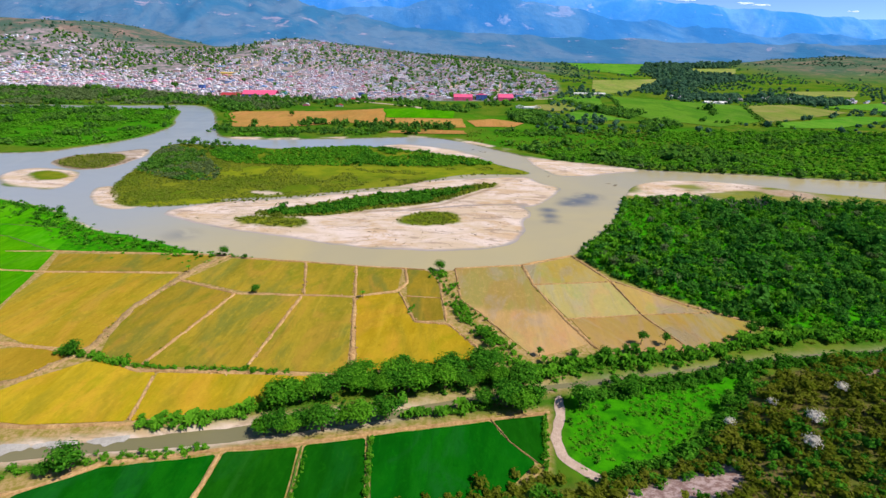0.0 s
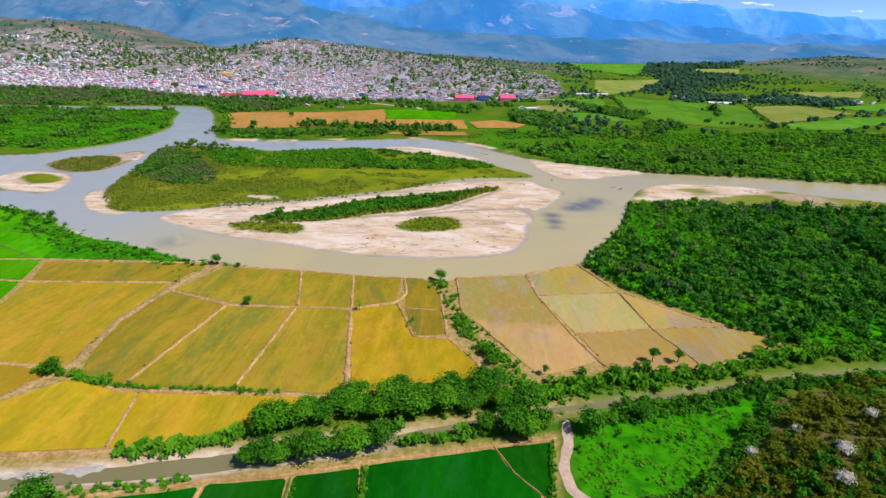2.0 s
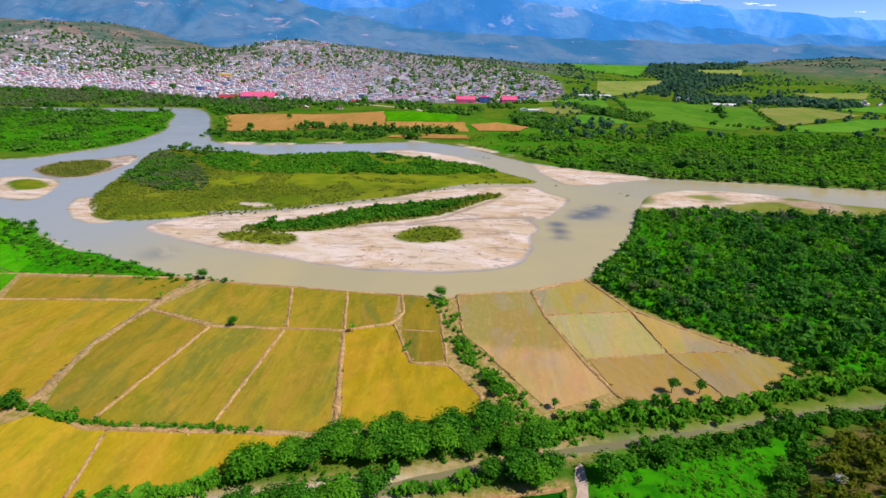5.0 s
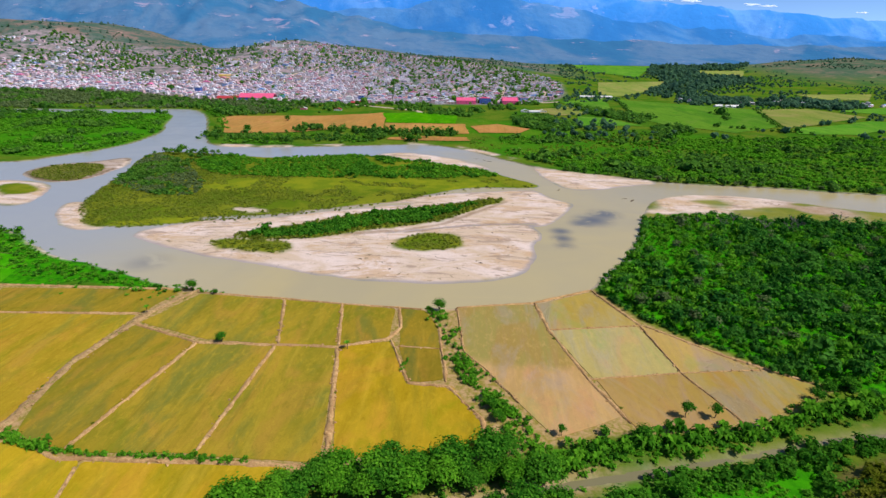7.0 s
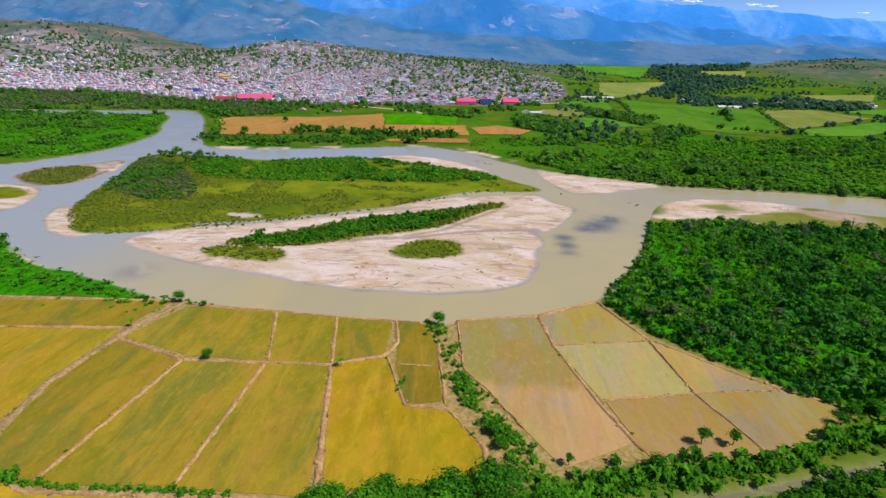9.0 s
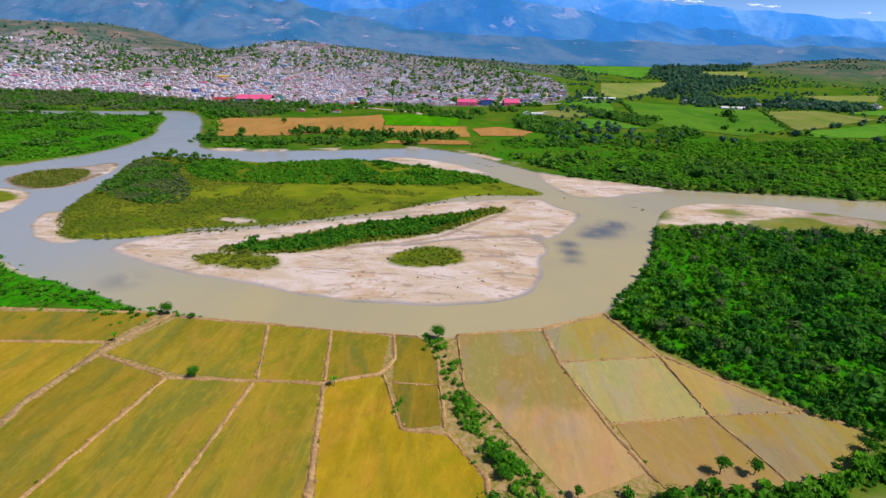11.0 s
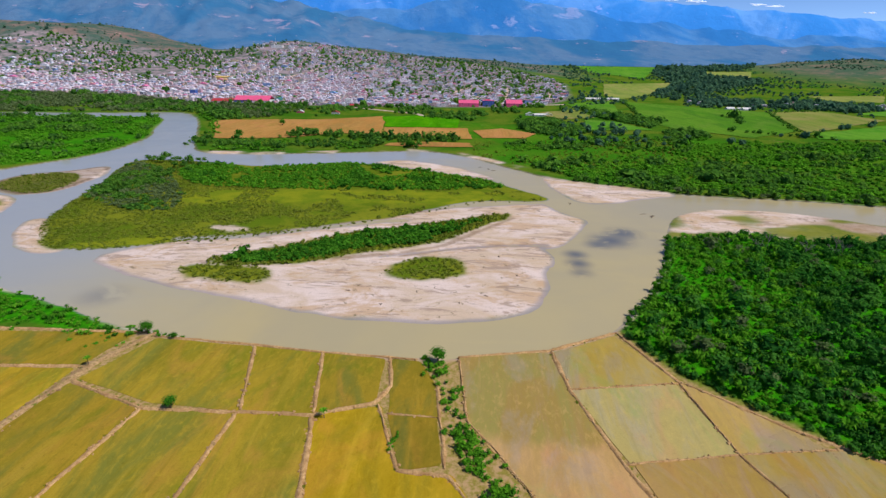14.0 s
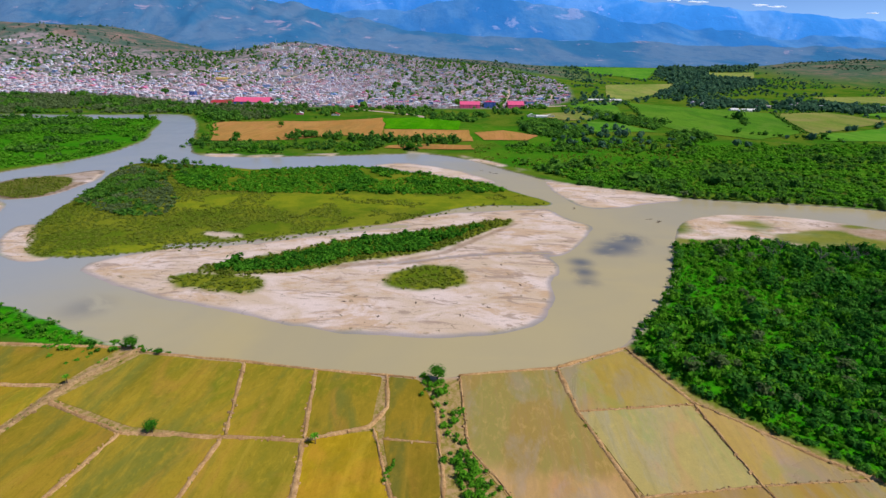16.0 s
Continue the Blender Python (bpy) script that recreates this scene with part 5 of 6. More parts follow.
growth("slope_shrubs", THICKET, x, y, 4.6 + 1.7 * wave(x, y, 20, 93, 2), M_SHRUB, "olive-brown dry shrubs covering the hillside", "shrubs", 68, (0.6, 1.0))
x, y = along([(31, 127), (19, 119), (-5, 112), (-30, 106), (-60, 98)], 0.8, 2.0, 240)
growth("slope_shrubs", SCRUB, x, y, 3.4, M_SHRUB, "olive shrubs at the edge of the green paddies", "shrubs", 241, (0.6, 1.0))
x, y = along([(48, 125), (66, 131), (86, 140), (106, 162), (118, 175), (126, 185)], 0.9, 1.8, 242)
growth("slope_bushes", SCRUB, x, y, 4.2, M_LEAF, "dark green bushes between meadow and slope", "bushes", 243, (0.7, 1.1))
x, y = strewn(SLOPE, 4.2, 69, lambda x, y, r: (wave(x, y, 22, 94, 3) > -0.1) & (inside_depth(x, y, CLAY) < 2))
growth("slope_bushes", THICKET, x, y, 3.8, M_LEAF, "green bushes between the dry shrubs", "bushes", 70, (0.7, 1.1))

# far bank: river woods, hedgerows, plantations
NORTH = [(-360, 752), (-330, 770), (-259, 765), (-134, 815), (-76, 812), (-13, 800), (49, 765), (85, 690), (110, 655), (180, 622), (240, 598), (330, 590), (480, 570), (760, 560), (900, 700), (900, 950),
         (640, 960), (480, 930), (400, 985), (250, 950), (120, 900), (0, 880), (-150, 880), (-300, 860), (-400, 860)]
FIELD_GAPS = np.array([(100, 800), (200, 835), (240, 800), (120, 765)], float)
x, y = strewn(NORTH, 8.3, 71, lambda x, y, r: (wave(x, y, 85, 95, 3) + 0.35 * (x > 200) - 0.25 * (x < 0) + 0.2 * (y < 720) + 0.3 * (x > 30) * (y < 760) > 0.0) & (inside_depth(x, y, FIELD_GAPS) < 3) & (inside_depth(x, y, RIVER) < -4))
lively = wave(x, y, 30, 113, 3) + 0.2 * step(x, 260, 420) > 0.0
growth("river_woods", BLOB, x[~lively], y[~lively], 8.2 + 4.0 * wave(x, y, 60, 96, 2)[~lively], M_FAR, "mixed green trees and scrub on the far bank", "trees", 72, (0.6, 1.1))
growth("river_scrub", BLOB, x[lively], y[lively], 7.0, M_LIVELY, "light green scrub between the trees on the far bank", "scrub", 79, (0.5, 0.9))
x, y = strewn([(100, 665), (180, 630), (300, 600), (420, 590), (420, 690), (260, 730), (140, 720)], 6.0, 73)
growth("banana_plantation", BANANA, x, y, 5.5, M_LIVELY, "dense rows of banana plants on the far bank", "banana plants", 74, (0.6, 0.9))
x, y = along([(-420, 850), (-385, 800), (-330, 800), (-260, 805), (-200, 825), (-134, 840), (-85, 838)], 2.8, 11, 75, 0.2)
growth("river_woods", COARSE, x, y, 9, M_FAR, "dark green trees in a row along the far bank", "trees", 76)
x, y = along([(-300, 885), (-262, 925), (-225, 915), (-180, 895), (-90, 890), (-20, 890)], 2.3, 8, 77, 0.1)
growth("field_hedges", COARSE, x, y, 11, M_FAR, "dark green hedgerow between far fields", "hedge", 78)
for k, (q, gap, size) in enumerate((
        ([(85, 1154), (161, 1196), (215, 1015), (154, 942), (94, 996)], 8.5, 12),
        ([(277, 1417), (360, 1308), (417, 1214), (341, 1088), (278, 1239)], 9.5, 12),
        ([(344, 1037), (419, 1071), (411, 982), (334, 952)], 8.5, 11),
        ([(-120, 1190), (-60, 1240), (10, 1200), (0, 1150)], 9, 11))):
    x, y = strewn(q, gap, 80 + k)
    growth("far_wood", BLOB, x, y, size, M_FAR, "compact dark green wood between far fields", "wood", 84 + k, (0.7, 1.0))
x, y = strewn(PENINSULA_WOOD, 7.0, 88, lambda x, y, r: (wave(x, y, 45, 97, 4) > -0.3) & (x > -0.97 * y - 20))
young = wave(x, y, 50, 89, 3) > -0.15
growth("river_scrub", BLOB, x[young], y[young], 6.0, M_LIVELY, "light green scrub on the river peninsula", "scrub", 293, (0.5, 0.9))
x, y = x[~young], y[~young]
growth("river_woods", BLOB, x, y, 9.0 + 4 * wave(x, y, 60, 96, 2), M_FAR, "green trees and scrub on the river peninsula", "trees", 89)
x, y = strewn([(-1500, 1140), (-1004, 1135), (-724, 1185), (-640, 1200), (-560, 1140), (-500, 1060), (-430, 1130), (-380, 1330), (-520, 1390), (-700, 1385), (-900, 1480), (-1118, 1580), (-1500, 1530)], 11, 90,
              lambda x, y, r: (wave(x, y, 120, 98, 3) > -0.42) & (x > -1.0 * y - 60))
grey = wave(x, y, 60, 90, 3) + 0.3 * step(-x, 600, 800) > 0.1
growth("river_woods", BLOB, x[grey], y[grey], 9.5, M_GREY_LEAF, "grey-green riverside woods in front of the town", "woods", 305)
growth("river_woods", BLOB, x[~grey], y[~grey], 12 + 5 * wave(x, y, 90, 96, 2)[~grey], M_FAR, "dense green woods in front of the town", "woods", 91)
x, y = strewn([(-480, 1130), (-190, 1200), (-110, 1235), (100, 1190), (240, 1400), (200, 1500), (-30, 1415), (-316, 1385), (-520, 1385)], 15, 92, lambda x, y, r: wave(x, y, 70, 99, 3) > 0.02)
growth("field_hedges", TINY, x, y, 12, M_FAR, "scattered trees between the fields and the town", "trees", 93)
PLAIN = [(120, 880), (900, 900), (2400, 2300), (3400, 4300), (600, 4300), (430, 2600), (360, 1900), (240, 1500)]
FARM_SHAPES = [inset(q, -4) for q in ([(454, 1690), (755, 1447), (610, 1080), (483, 993), (391, 1081), (366, 1205)], [(757, 1446), (919, 1507), (941, 1309), (623, 1068), (652, 1164)],
               [(619, 1055), (884, 1225), (1000, 1220), (710, 998), (596, 992)], [(568, 2427), (903, 2533), (701, 2112), (468, 1763), (446, 1892)], [(1226, 2068), (1547, 2131), (1332, 1841), (1181, 1847)], [(1299, 3161), (1554, 3140), (1393, 2814), (1178, 2831)],
               [(960, 1450), (1300, 1650), (1500, 1560), (1150, 1300)], [(640, 3450), (1150, 3450), (833, 2719), (621, 2990)])]
x, y = strewn(PLAIN, 29, 94, lambda x, y, r: (wave(x, y, 210, 100, 4) + 0.00008 * (y - 1500) - 0.1 * step(x, 1300, 1800) > 0.04) & (np.max([inside_depth(x, y, q) for q in FARM_SHAPES], axis=0) < 0))
growth("far_trees", TINY, x, y, 12 + 4 * wave(x, y, 90, 96, 2) - 3 * step(x, 1200, 1700), M_HAZY_LEAF, "distant dark green trees and hedgerows on the plain", "trees", 95)
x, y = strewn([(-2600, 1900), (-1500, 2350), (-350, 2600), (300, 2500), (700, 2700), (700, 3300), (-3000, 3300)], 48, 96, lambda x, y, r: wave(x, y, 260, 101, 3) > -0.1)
growth("far_trees", TINY, x, y, 11, M_HAZY_LEAF, "dry scrub on the foothills behind the town", "scrub", 97)

for k, (q, gap) in enumerate((([(946, 3093), (1150, 3500), (1800, 3600), (1317, 2556), (896, 2151), (640, 1780), (644, 2033), (860, 2560)], 21), ([(691, 1816), (921, 1827), (848, 1626), (620, 1500), (600, 1620)], 15),
                              ([(829, 1589), (1043, 1450), (1234, 1709), (1017, 1809)], 15), ([(1560, 1900), (1800, 2200), (1900, 1950), (1500, 1600), (1300, 1560)], 19))):
    x, y = strewn(q, gap, 250 + k, lambda x, y, r: (wave(x, y, 110, 103, 3) > -0.38) & (inside_depth(x, y, np.array(q, float)) + 150 * wave(x, y, 240, 104, 4) > 15) & (np.max([inside_depth(x, y, f) for f in FARM_SHAPES], axis=0) < 0))
    growth("far_wood", TINY, x, y, 1.45 * gap ** 0.9, M_HAZY_LEAF, "dark green woodland on the far plain", "wood", 254 + k)
for k, (line, size) in enumerate((([(480, 1075), (545, 1042), (606, 1012), (640, 969)], 9), ([(195, 1010), (220, 990), (299, 965), (330, 945)], 10), ([(170, 890), (230, 875), (329, 853)], 9), ([(366, 1205), (454, 1690)], 8), ([(610, 1080), (755, 1447), (919, 1507)], 6), ([(560, 1190), (600, 1290), (590, 1330)], 12))):
    x, y = along(line, 0.8 * size, 4, 260 + k, 0.2)
    growth("field_hedges", BLOB, x, y, size, M_FAR, "dark green hedgerow between far fields", "hedge", 270 + k)

# low scrub over the rough pasture on the far bank
ROUGH = [(0, 775), (60, 705), (110, 662), (240, 720), (330, 830), (300, 960), (100, 910), (0, 880)]
x, y = strewn(ROUGH, 6.5, 306, lambda x, y, r: (wave(x, y, 40, 115, 3) > -0.2) & (inside_depth(x, y, RIVER) < -5))
growth("pasture_scrub", BLOB, x, y, 3.2 + 1.5 * wave(x, y, 30, 116, 2), M_WEED, "low olive scrub on rough pasture", "scrub", 307, (0.4, 0.8))

# trees and bushes that overhang the far bank's edge
x, y = along([(112, 640), (175, 617), (206, 601), (236, 594), (290, 591), (340, 585), (392, 575), (600, 552), (860, 548)], 4.5, 2.0, 294, 0.12)
growth("river_woods", COARSE, x, y, 7.5, M_FAR, "green trees overhanging the edge of the far bank", "trees", 295, (0.8, 1.3))
x, y = along([(206, 600), (236, 593), (290, 590), (340, 584), (392, 574)], 9, 2.0, 296, 0.3)
growth("river_scrub", COARSE, x, y, 7.0, M_GREY_LEAF, "grey-green bushes at the edge of the far bank", "bushes", 297, (0.7, 1.0))
x, y = along([(-440, 905), (-478, 975), (-520, 1050), (-560, 1105), (-600, 1165)], 4.5, 5, 298, 0.1)
growth("river_scrub", BLOB, x + 14, y, 7.0, M_LIVELY, "bright green scrub along the river's far shore", "scrub", 299, (0.6, 1.0))

# ---- single trees ----


def limb(bm, a, b, r0, r1, sides=7):
    """A tapered limb between two points."""
    a, b = Vector(a), Vector(b)
    turn = (b - a).to_track_quat("Z", "Y").to_matrix()
    rings = []
    for p, r in ((a, r0), ((a + b) / 2 + Vector((0.03 * r0, 0.05, 0)), (r0 + r1) / 2), (b, r1)):
        rings.append([bm.verts.new(p + turn @ Vector((r * math.cos(2 * math.pi * k / sides), r * math.sin(2 * math.pi * k / sides), 0))) for k in range(sides)])
    for lo, hi in zip(rings[:-1], rings[1:]):
        for k in range(sides):
            bm.faces.new((lo[k], lo[(k + 1) % sides], hi[(k + 1) % sides], hi[k]))
    bm.faces.new(rings[-1])


def broad_tree(seed, material, label, lobes=9, leaves=620, leaf=0.05, trunk=0.3, flat=0.85, name="tree"):
    """A tree one metre tall at its base: trunk with limbs, and a crown."""
    root = new(name)
    rng = random.Random(seed)
    bm = bmesh.new()
    limb(bm, (0, 0, -0.04), (0.01, 0.0, trunk + 0.12), 0.035, 0.022)
    for k in range(4):
        a = 2 * math.pi * (k + rng.uniform(-0.3, 0.3)) / 4
        limb(bm, (0.0, 0.0, trunk), (0.2 * math.cos(a), 0.2 * math.sin(a), trunk + 0.28), 0.018, 0.007, 5)
    part("trunk", bm, M_BARK, root)
    v, f = crown_shape(seed, lobes, leaves, leaf, 0.42, 0.4, 0.5 + trunk * 0.45, flat, wild=0.55, droop=0.5)
    mesh_object("crown", v, f, material, root, attrs={"tint": np.full(len(v), rng.uniform(0.1, 0.6))})
    return tagged(root, label, "tree")


def palm_tree(seed):
    root = new("palm_tree")
    bm = bmesh.new()
    limb(bm, (0, 0, -0.05), (0.03, 0.02, 0.66), 0.04, 0.025)
    part("trunk", bm, M_BARK, root)
    v, f = frond_shape(seed, 13, 0.42, 0.09, 0.3, 0.62)
    mesh_object("crown", v, f, M_LIVELY, root, attrs={"tint": np.full(len(v), 0.4)})
    return tagged(root, "small palm with arching fronds on an earth bund", "palm", "palms on the bunds")


def stand(tree, x, y, height, turn, wide=1.0):
    """The tree's pose on the ground."""
    z = float(ground_height(np.array([x]), np.array([y]))[0])
    tree.matrix_basis = Matrix.Translation((x, y, z)) @ Matrix.Rotation(turn, 4, "Z") @ Matrix.Diagonal((height * wide, height * wide, height, 1))
    return tree


def copied(tree, x, y, height, turn, wide=1.0):
    c = copy_thing(tree, Matrix.Identity(4))
    return stand(c, x, y, height, turn, wide)


rng = random.Random(5)
BELT_LABEL = "tall green broad-leaved tree in the creekside belt"
kinds = [broad_tree(300 + k, M_LIVELY if k % 2 else M_LEAF, BELT_LABEL, 15, 1450, 0.037, 0.22, 0.7) for k in range(5)]
rows = [along(line, gap, spread, 98 + k, skip) for k, (line, gap, spread, skip) in enumerate((
    ([(-72, 151), (-56, 157), (-41, 163), (-25, 164), (-6, 168), (8, 170), (16, 177)], 4.6, 1.4, 0.0),
    ([(-58, 160), (-41, 168), (-25, 170), (-6, 174), (8, 178), (18, 184)], 5.2, 1.4, 0.05),
    ([(-71, 138), (-62, 140), (-50, 144), (-40, 146), (-30, 147.5), (-23, 149)], 4.6, 1.2, 0.05),
    ([(8, 158), (20, 157.5), (32, 160), (30, 169), (22, 177), (15, 168)], 6.0, 1.6, 0.0)))]
bx, by = (np.concatenate(v) for v in zip(*rows))
for k, (x, y) in enumerate(zip(bx, by)):
    h, a, w = rng.uniform(7.5, 12.0), rng.uniform(0, 6.28), rng.uniform(1.1, 1.55)
    tree = stand(kinds[k], x, y, h, a, w) if k < len(kinds) else copied(kinds[k % len(kinds)], x, y, h, a, w)
    tagged(tree, group="trees of the creekside belt")
x, y = along([(-20, 151), (-8, 153), (6, 155.5), (14, 158)], 0.7, 1.2, 291)
growth("creek_cane", BANANA, x, y, 3.6, M_LIVELY, "tall green cane between the creek and the paddy", "cane", 292, (0.9, 1.3))
round_tree = stand(broad_tree(320, M_LEAF, "round green tree on its own in the paddies", 10, 900, 0.045, 0.12, 0.95), -113, 244, 6.2, 0.3, 1.05)
for x, y, h, label in ((-168, 180, 8.2, "round dark tree beside the farm track"), (-155, 295, 7.5, "spreading bush-like tree on the river bank"), (-13, 283, 7.8, "upright green tree at the river end of the ditch"),
                       (12, 207, 5.5, "dark green tree in the ditch scrub"), (14, 200, 5.0, "dark green tree in the ditch scrub"), (-122, 118, 12, "large round olive-green tree by the creek"),
                       (-129, 116, 5.5, "small green tree by the creek"), (48, 161, 11.0, "large dark spreading tree beside the dirt road"), (66, 194, 7.0, "round green tree on the creek bank"),
                       (69, 169, 8.0, "thin-crowned tree in the meadow"), (150, 226, 7.0, "green tree at the corner of the flooded paddies"), (143, 221, 6.5, "green tree at the corner of the flooded paddies"),
                       (160, 229, 7.5, "green tree at the corner of the flooded paddies"), (104, 163, 6.5, "green tree at the foot of the shrubby slope"), (-140, 292, 3.5, "small bush on the river bank")):
    tagged(copied(round_tree, x, y, h, rng.uniform(0, 6), rng.uniform(1.0, 1.25)), label)
slim = stand(broad_tree(330, M_LEAF, "slim young tree with a clear trunk at the paddy edge", 7, 420, 0.055, 0.45, 0.8), 86, 207, 7.2, 0.4, 0.9)
for x, y, h in ((97, 207.5, 6.6), (37, 194, 4.8), (76, 199, 5)):
    copied(slim, x, y, h, rng.uniform(0, 6), 0.9)
palm = stand(palm_tree(340), -53, 243, 5.0, 0.3, 1.0)
copied(palm, -164, 268, 5.2, 1.3, 0.9)
blossom = stand(broad_tree(350, M_BLOSSOM, "leafless pale blossoming tree on the dry slope", 9, 420, 0.035, 0.3, 0.8, "blossom_tree"), 97, 148, 4.8, 0, 1.1)
for x, y, h in ((119, 141, 6.6), (110, 128, 6.2), (116, 157, 4.4), (141, 160, 5.2)):
    copied(blossom, x, y, h, rng.uniform(0, 6), 1.1)
for x, y, h in ((-355, 1016, 13), (-370, 868, 15), (-430, 880, 9), (-299, 770, 14), (-86, 812, 11), (-93, 817, 12)):
    tagged(copied(round_tree, x, y, h, rng.uniform(0, 6), 1.1), "dark green field tree on the far bank")



def bare_tree(seed):
    """A dead tree one metre tall: trunk, forked limbs, twigs."""
    root = new("dead_tree")
    r = random.Random(seed)
    bm = bmesh.new()
    limb(bm, (0, 0, -0.04), (0.02, 0.01, 0.5), 0.03, 0.018)
    part("trunk", bm, M_GREY_BARK, root)
    for k in range(7):
        bm = bmesh.new()
        a, up = 2 * math.pi * (k + r.uniform(-0.3, 0.3)) / 7, r.uniform(0.7, 0.98)
        tip = Vector((0.3 * math.cos(a), 0.3 * math.sin(a), up))
        limb(bm, (0.02, 0.01, 0.34 + 0.02 * k), tip, 0.016, 0.006, 5)
        for j in range(4):
            b = a + r.uniform(-1.0, 1.0)
            start = tip * r.uniform(0.6, 0.95) + Vector((0, 0, 0.08))
            limb(bm, start, start + Vector((0.16 * math.cos(b), 0.16 * math.sin(b), r.uniform(0.02, 0.16))), 0.008, 0.004, 4)
        part("branch", bm, M_GREY_BARK, root)
    return tagged(root, "leafless grey tree standing at the forest edge", "dead tree", "dead trees in the forest")


dead = stand(bare_tree(360), 219, 449, 11, 0.0, 1.1)
for x, y, h in ((301, 449, 13), (265, 447, 10), (234, 431, 11), (250, 428, 10), (204, 436, 9), (262, 436, 11), (188, 444, 8)):
    copied(dead, x, y, h, rng.uniform(0, 6), rng.uniform(0.9, 1.3))

# ---- the town ----
# house palettes lean to lilac-blue, standing in for air haze over the town
WALLS = [(0.0, (0.8, 0.76, 0.8)), (0.2, (0.66, 0.47, 0.48)), (0.34, (0.72, 0.62, 0.66)), (0.46, (0.5, 0.33, 0.3)), (0.56, (0.6, 0.56, 0.58)), (0.68, (0.68, 0.42, 0.48)), (0.76, (0.3, 0.3, 0.36)),
         (0.84, (0.78, 0.79, 0.86)), (0.92, (0.2, 0.32, 0.58)), (0.96, (0.6, 0.5, 0.3))]
ROOFS = [(0.0, (0.72, 0.64, 0.7)), (0.2, (0.62, 0.45, 0.48)), (0.34, (0.6, 0.56, 0.68)), (0.48, (0.4, 0.37, 0.43)), (0.6, (0.7, 0.5, 0.55)), (0.72, (0.44, 0.46, 0.56)), (0.83, (0.66, 0.24, 0.3)), (0.88, (0.84, 0.85, 0.9)), (0.95, (0.2, 0.38, 0.68)),
         (0.98, (0.74, 0.18, 0.36))]
M_WALLS = house_material("house_plaster", WALLS, "island")
M_ROOFS = house_material("house_roofing", ROOFS, "island")
M_WALL = house_material("front_plaster", WALLS, "object")
M_ROOF = house_material("front_roofing", ROOFS, "object")
M_DARK = plain_material("dark_glass", (0.035, 0.04, 0.05), 0.25, 0.1)
M_DOOR = plain_material("brown_door", (0.14, 0.07, 0.04), 0.7, 0.1)
M_PINK = plain_material("pink_sheet", (0.85, 0.12, 0.26), 0.6, 0.12)
M_RED = plain_material("red_sheet", (0.5, 0.05, 0.06), 0.6, 0.12)
M_WHITE = plain_material("white_plaster", (0.74, 0.72, 0.7), 0.8, 0.08)
M_BLUE = plain_material("blue_plaster", (0.07, 0.14, 0.42), 0.7, 0.1)
M_TEAL = plain_material("teal_plaster", (0.07, 0.28, 0.28), 0.7, 0.1)
M_YELLOW = plain_material("yellow_plaster", (0.62, 0.42, 0.12), 0.7, 0.1)
STREET_TURN = 0.13
STREETS = ([(62, 1462), (84, 1600), (105, 1780), (118, 1960)], [(-60, 1450), (-20, 1600), (40, 1760)], [(-200, 1440), (-150, 1600), (-60, 1800), (0, 2000)], [(-420, 1420), (-350, 1650), (-260, 1900)],
                          [(-780, 1500), (-640, 1800), (-560, 2050)], [(-1000, 1650), (-900, 1950), (-870, 2150)], [(-1250, 1750), (-1120, 2000), (-1060, 2250)], [(-1500, 1850), (-1420, 2150)], [(190, 1600), (240, 1750), (260, 1900)],
                          [(-700, 1950), (-620, 2200), (-590, 2400)], [(115, 1465), (200, 1520), (330, 1600), (420, 1720)], [(-330, 1380), (-250, 1330), (-130, 1260), (-100, 1190)])
ct, st = math.cos(STREET_TURN), math.sin(STREET_TURN)


def lots():
    """House lots in street blocks: place, size, storeys."""
    r = np.random.default_rng(77)
    out = []
    for bu in np.arange(-2400, 900, 74):
        for bv in np.arange(1250, 2750, 46):
            slant = 0.18 * (bu + 300) * (bv > 1800) * 0.3
            u = bu
            while u < bu + 64:
                w = r.uniform(7.5, 13.0) * (1 if r.uniform() < 0.8 else 2.2)
                for row in (0, 1):
                    d = r.uniform(9, 17)
                    out.append((u + w / 2, bv + (d / 2 if row == 0 else 38 - d / 2) + slant, w - r.uniform(0, 0.8), d, r.choice([1, 1, 1, 2, 2, 2, 3], 1)[0], r.uniform(), r.uniform()))
                u += w
    a = np.array(out)
    x, y = a[:, 0] * ct - a[:, 1] * st + 230, a[:, 0] * st + a[:, 1] * ct
    depth = inside_depth(x, y, TOWN)
    thin = 0.15 + 0.42 * step(y, 1720, 2380) + 0.26 * step(x, -450, 50) + 0.2 * (1 - step(x, -1300, -800)) * step(y, 1800, 2200) + 0.6 * wave(x, y, 170, 111, 3) + 0.3 * step(-x, 850, 1150) * step(y, 1850, 2150)
    ok = (depth > 0) & (a[:, 5] > thin) & (x > -1.02 * y - 60)
    for hx, hy, hr in KEEP_CLEAR:
        ok &= (x - hx) ** 2 + (y - hy) ** 2 > hr * hr
    for line in STREETS:
        ok &= line_distance(x, y, line) > 11
    a, x, y = a[ok], x[ok], y[ok]
    z = ground_height(x, y)
    return x, y, z, a[:, 2], a[:, 3], a[:, 4], a[:, 6], depth[ok]


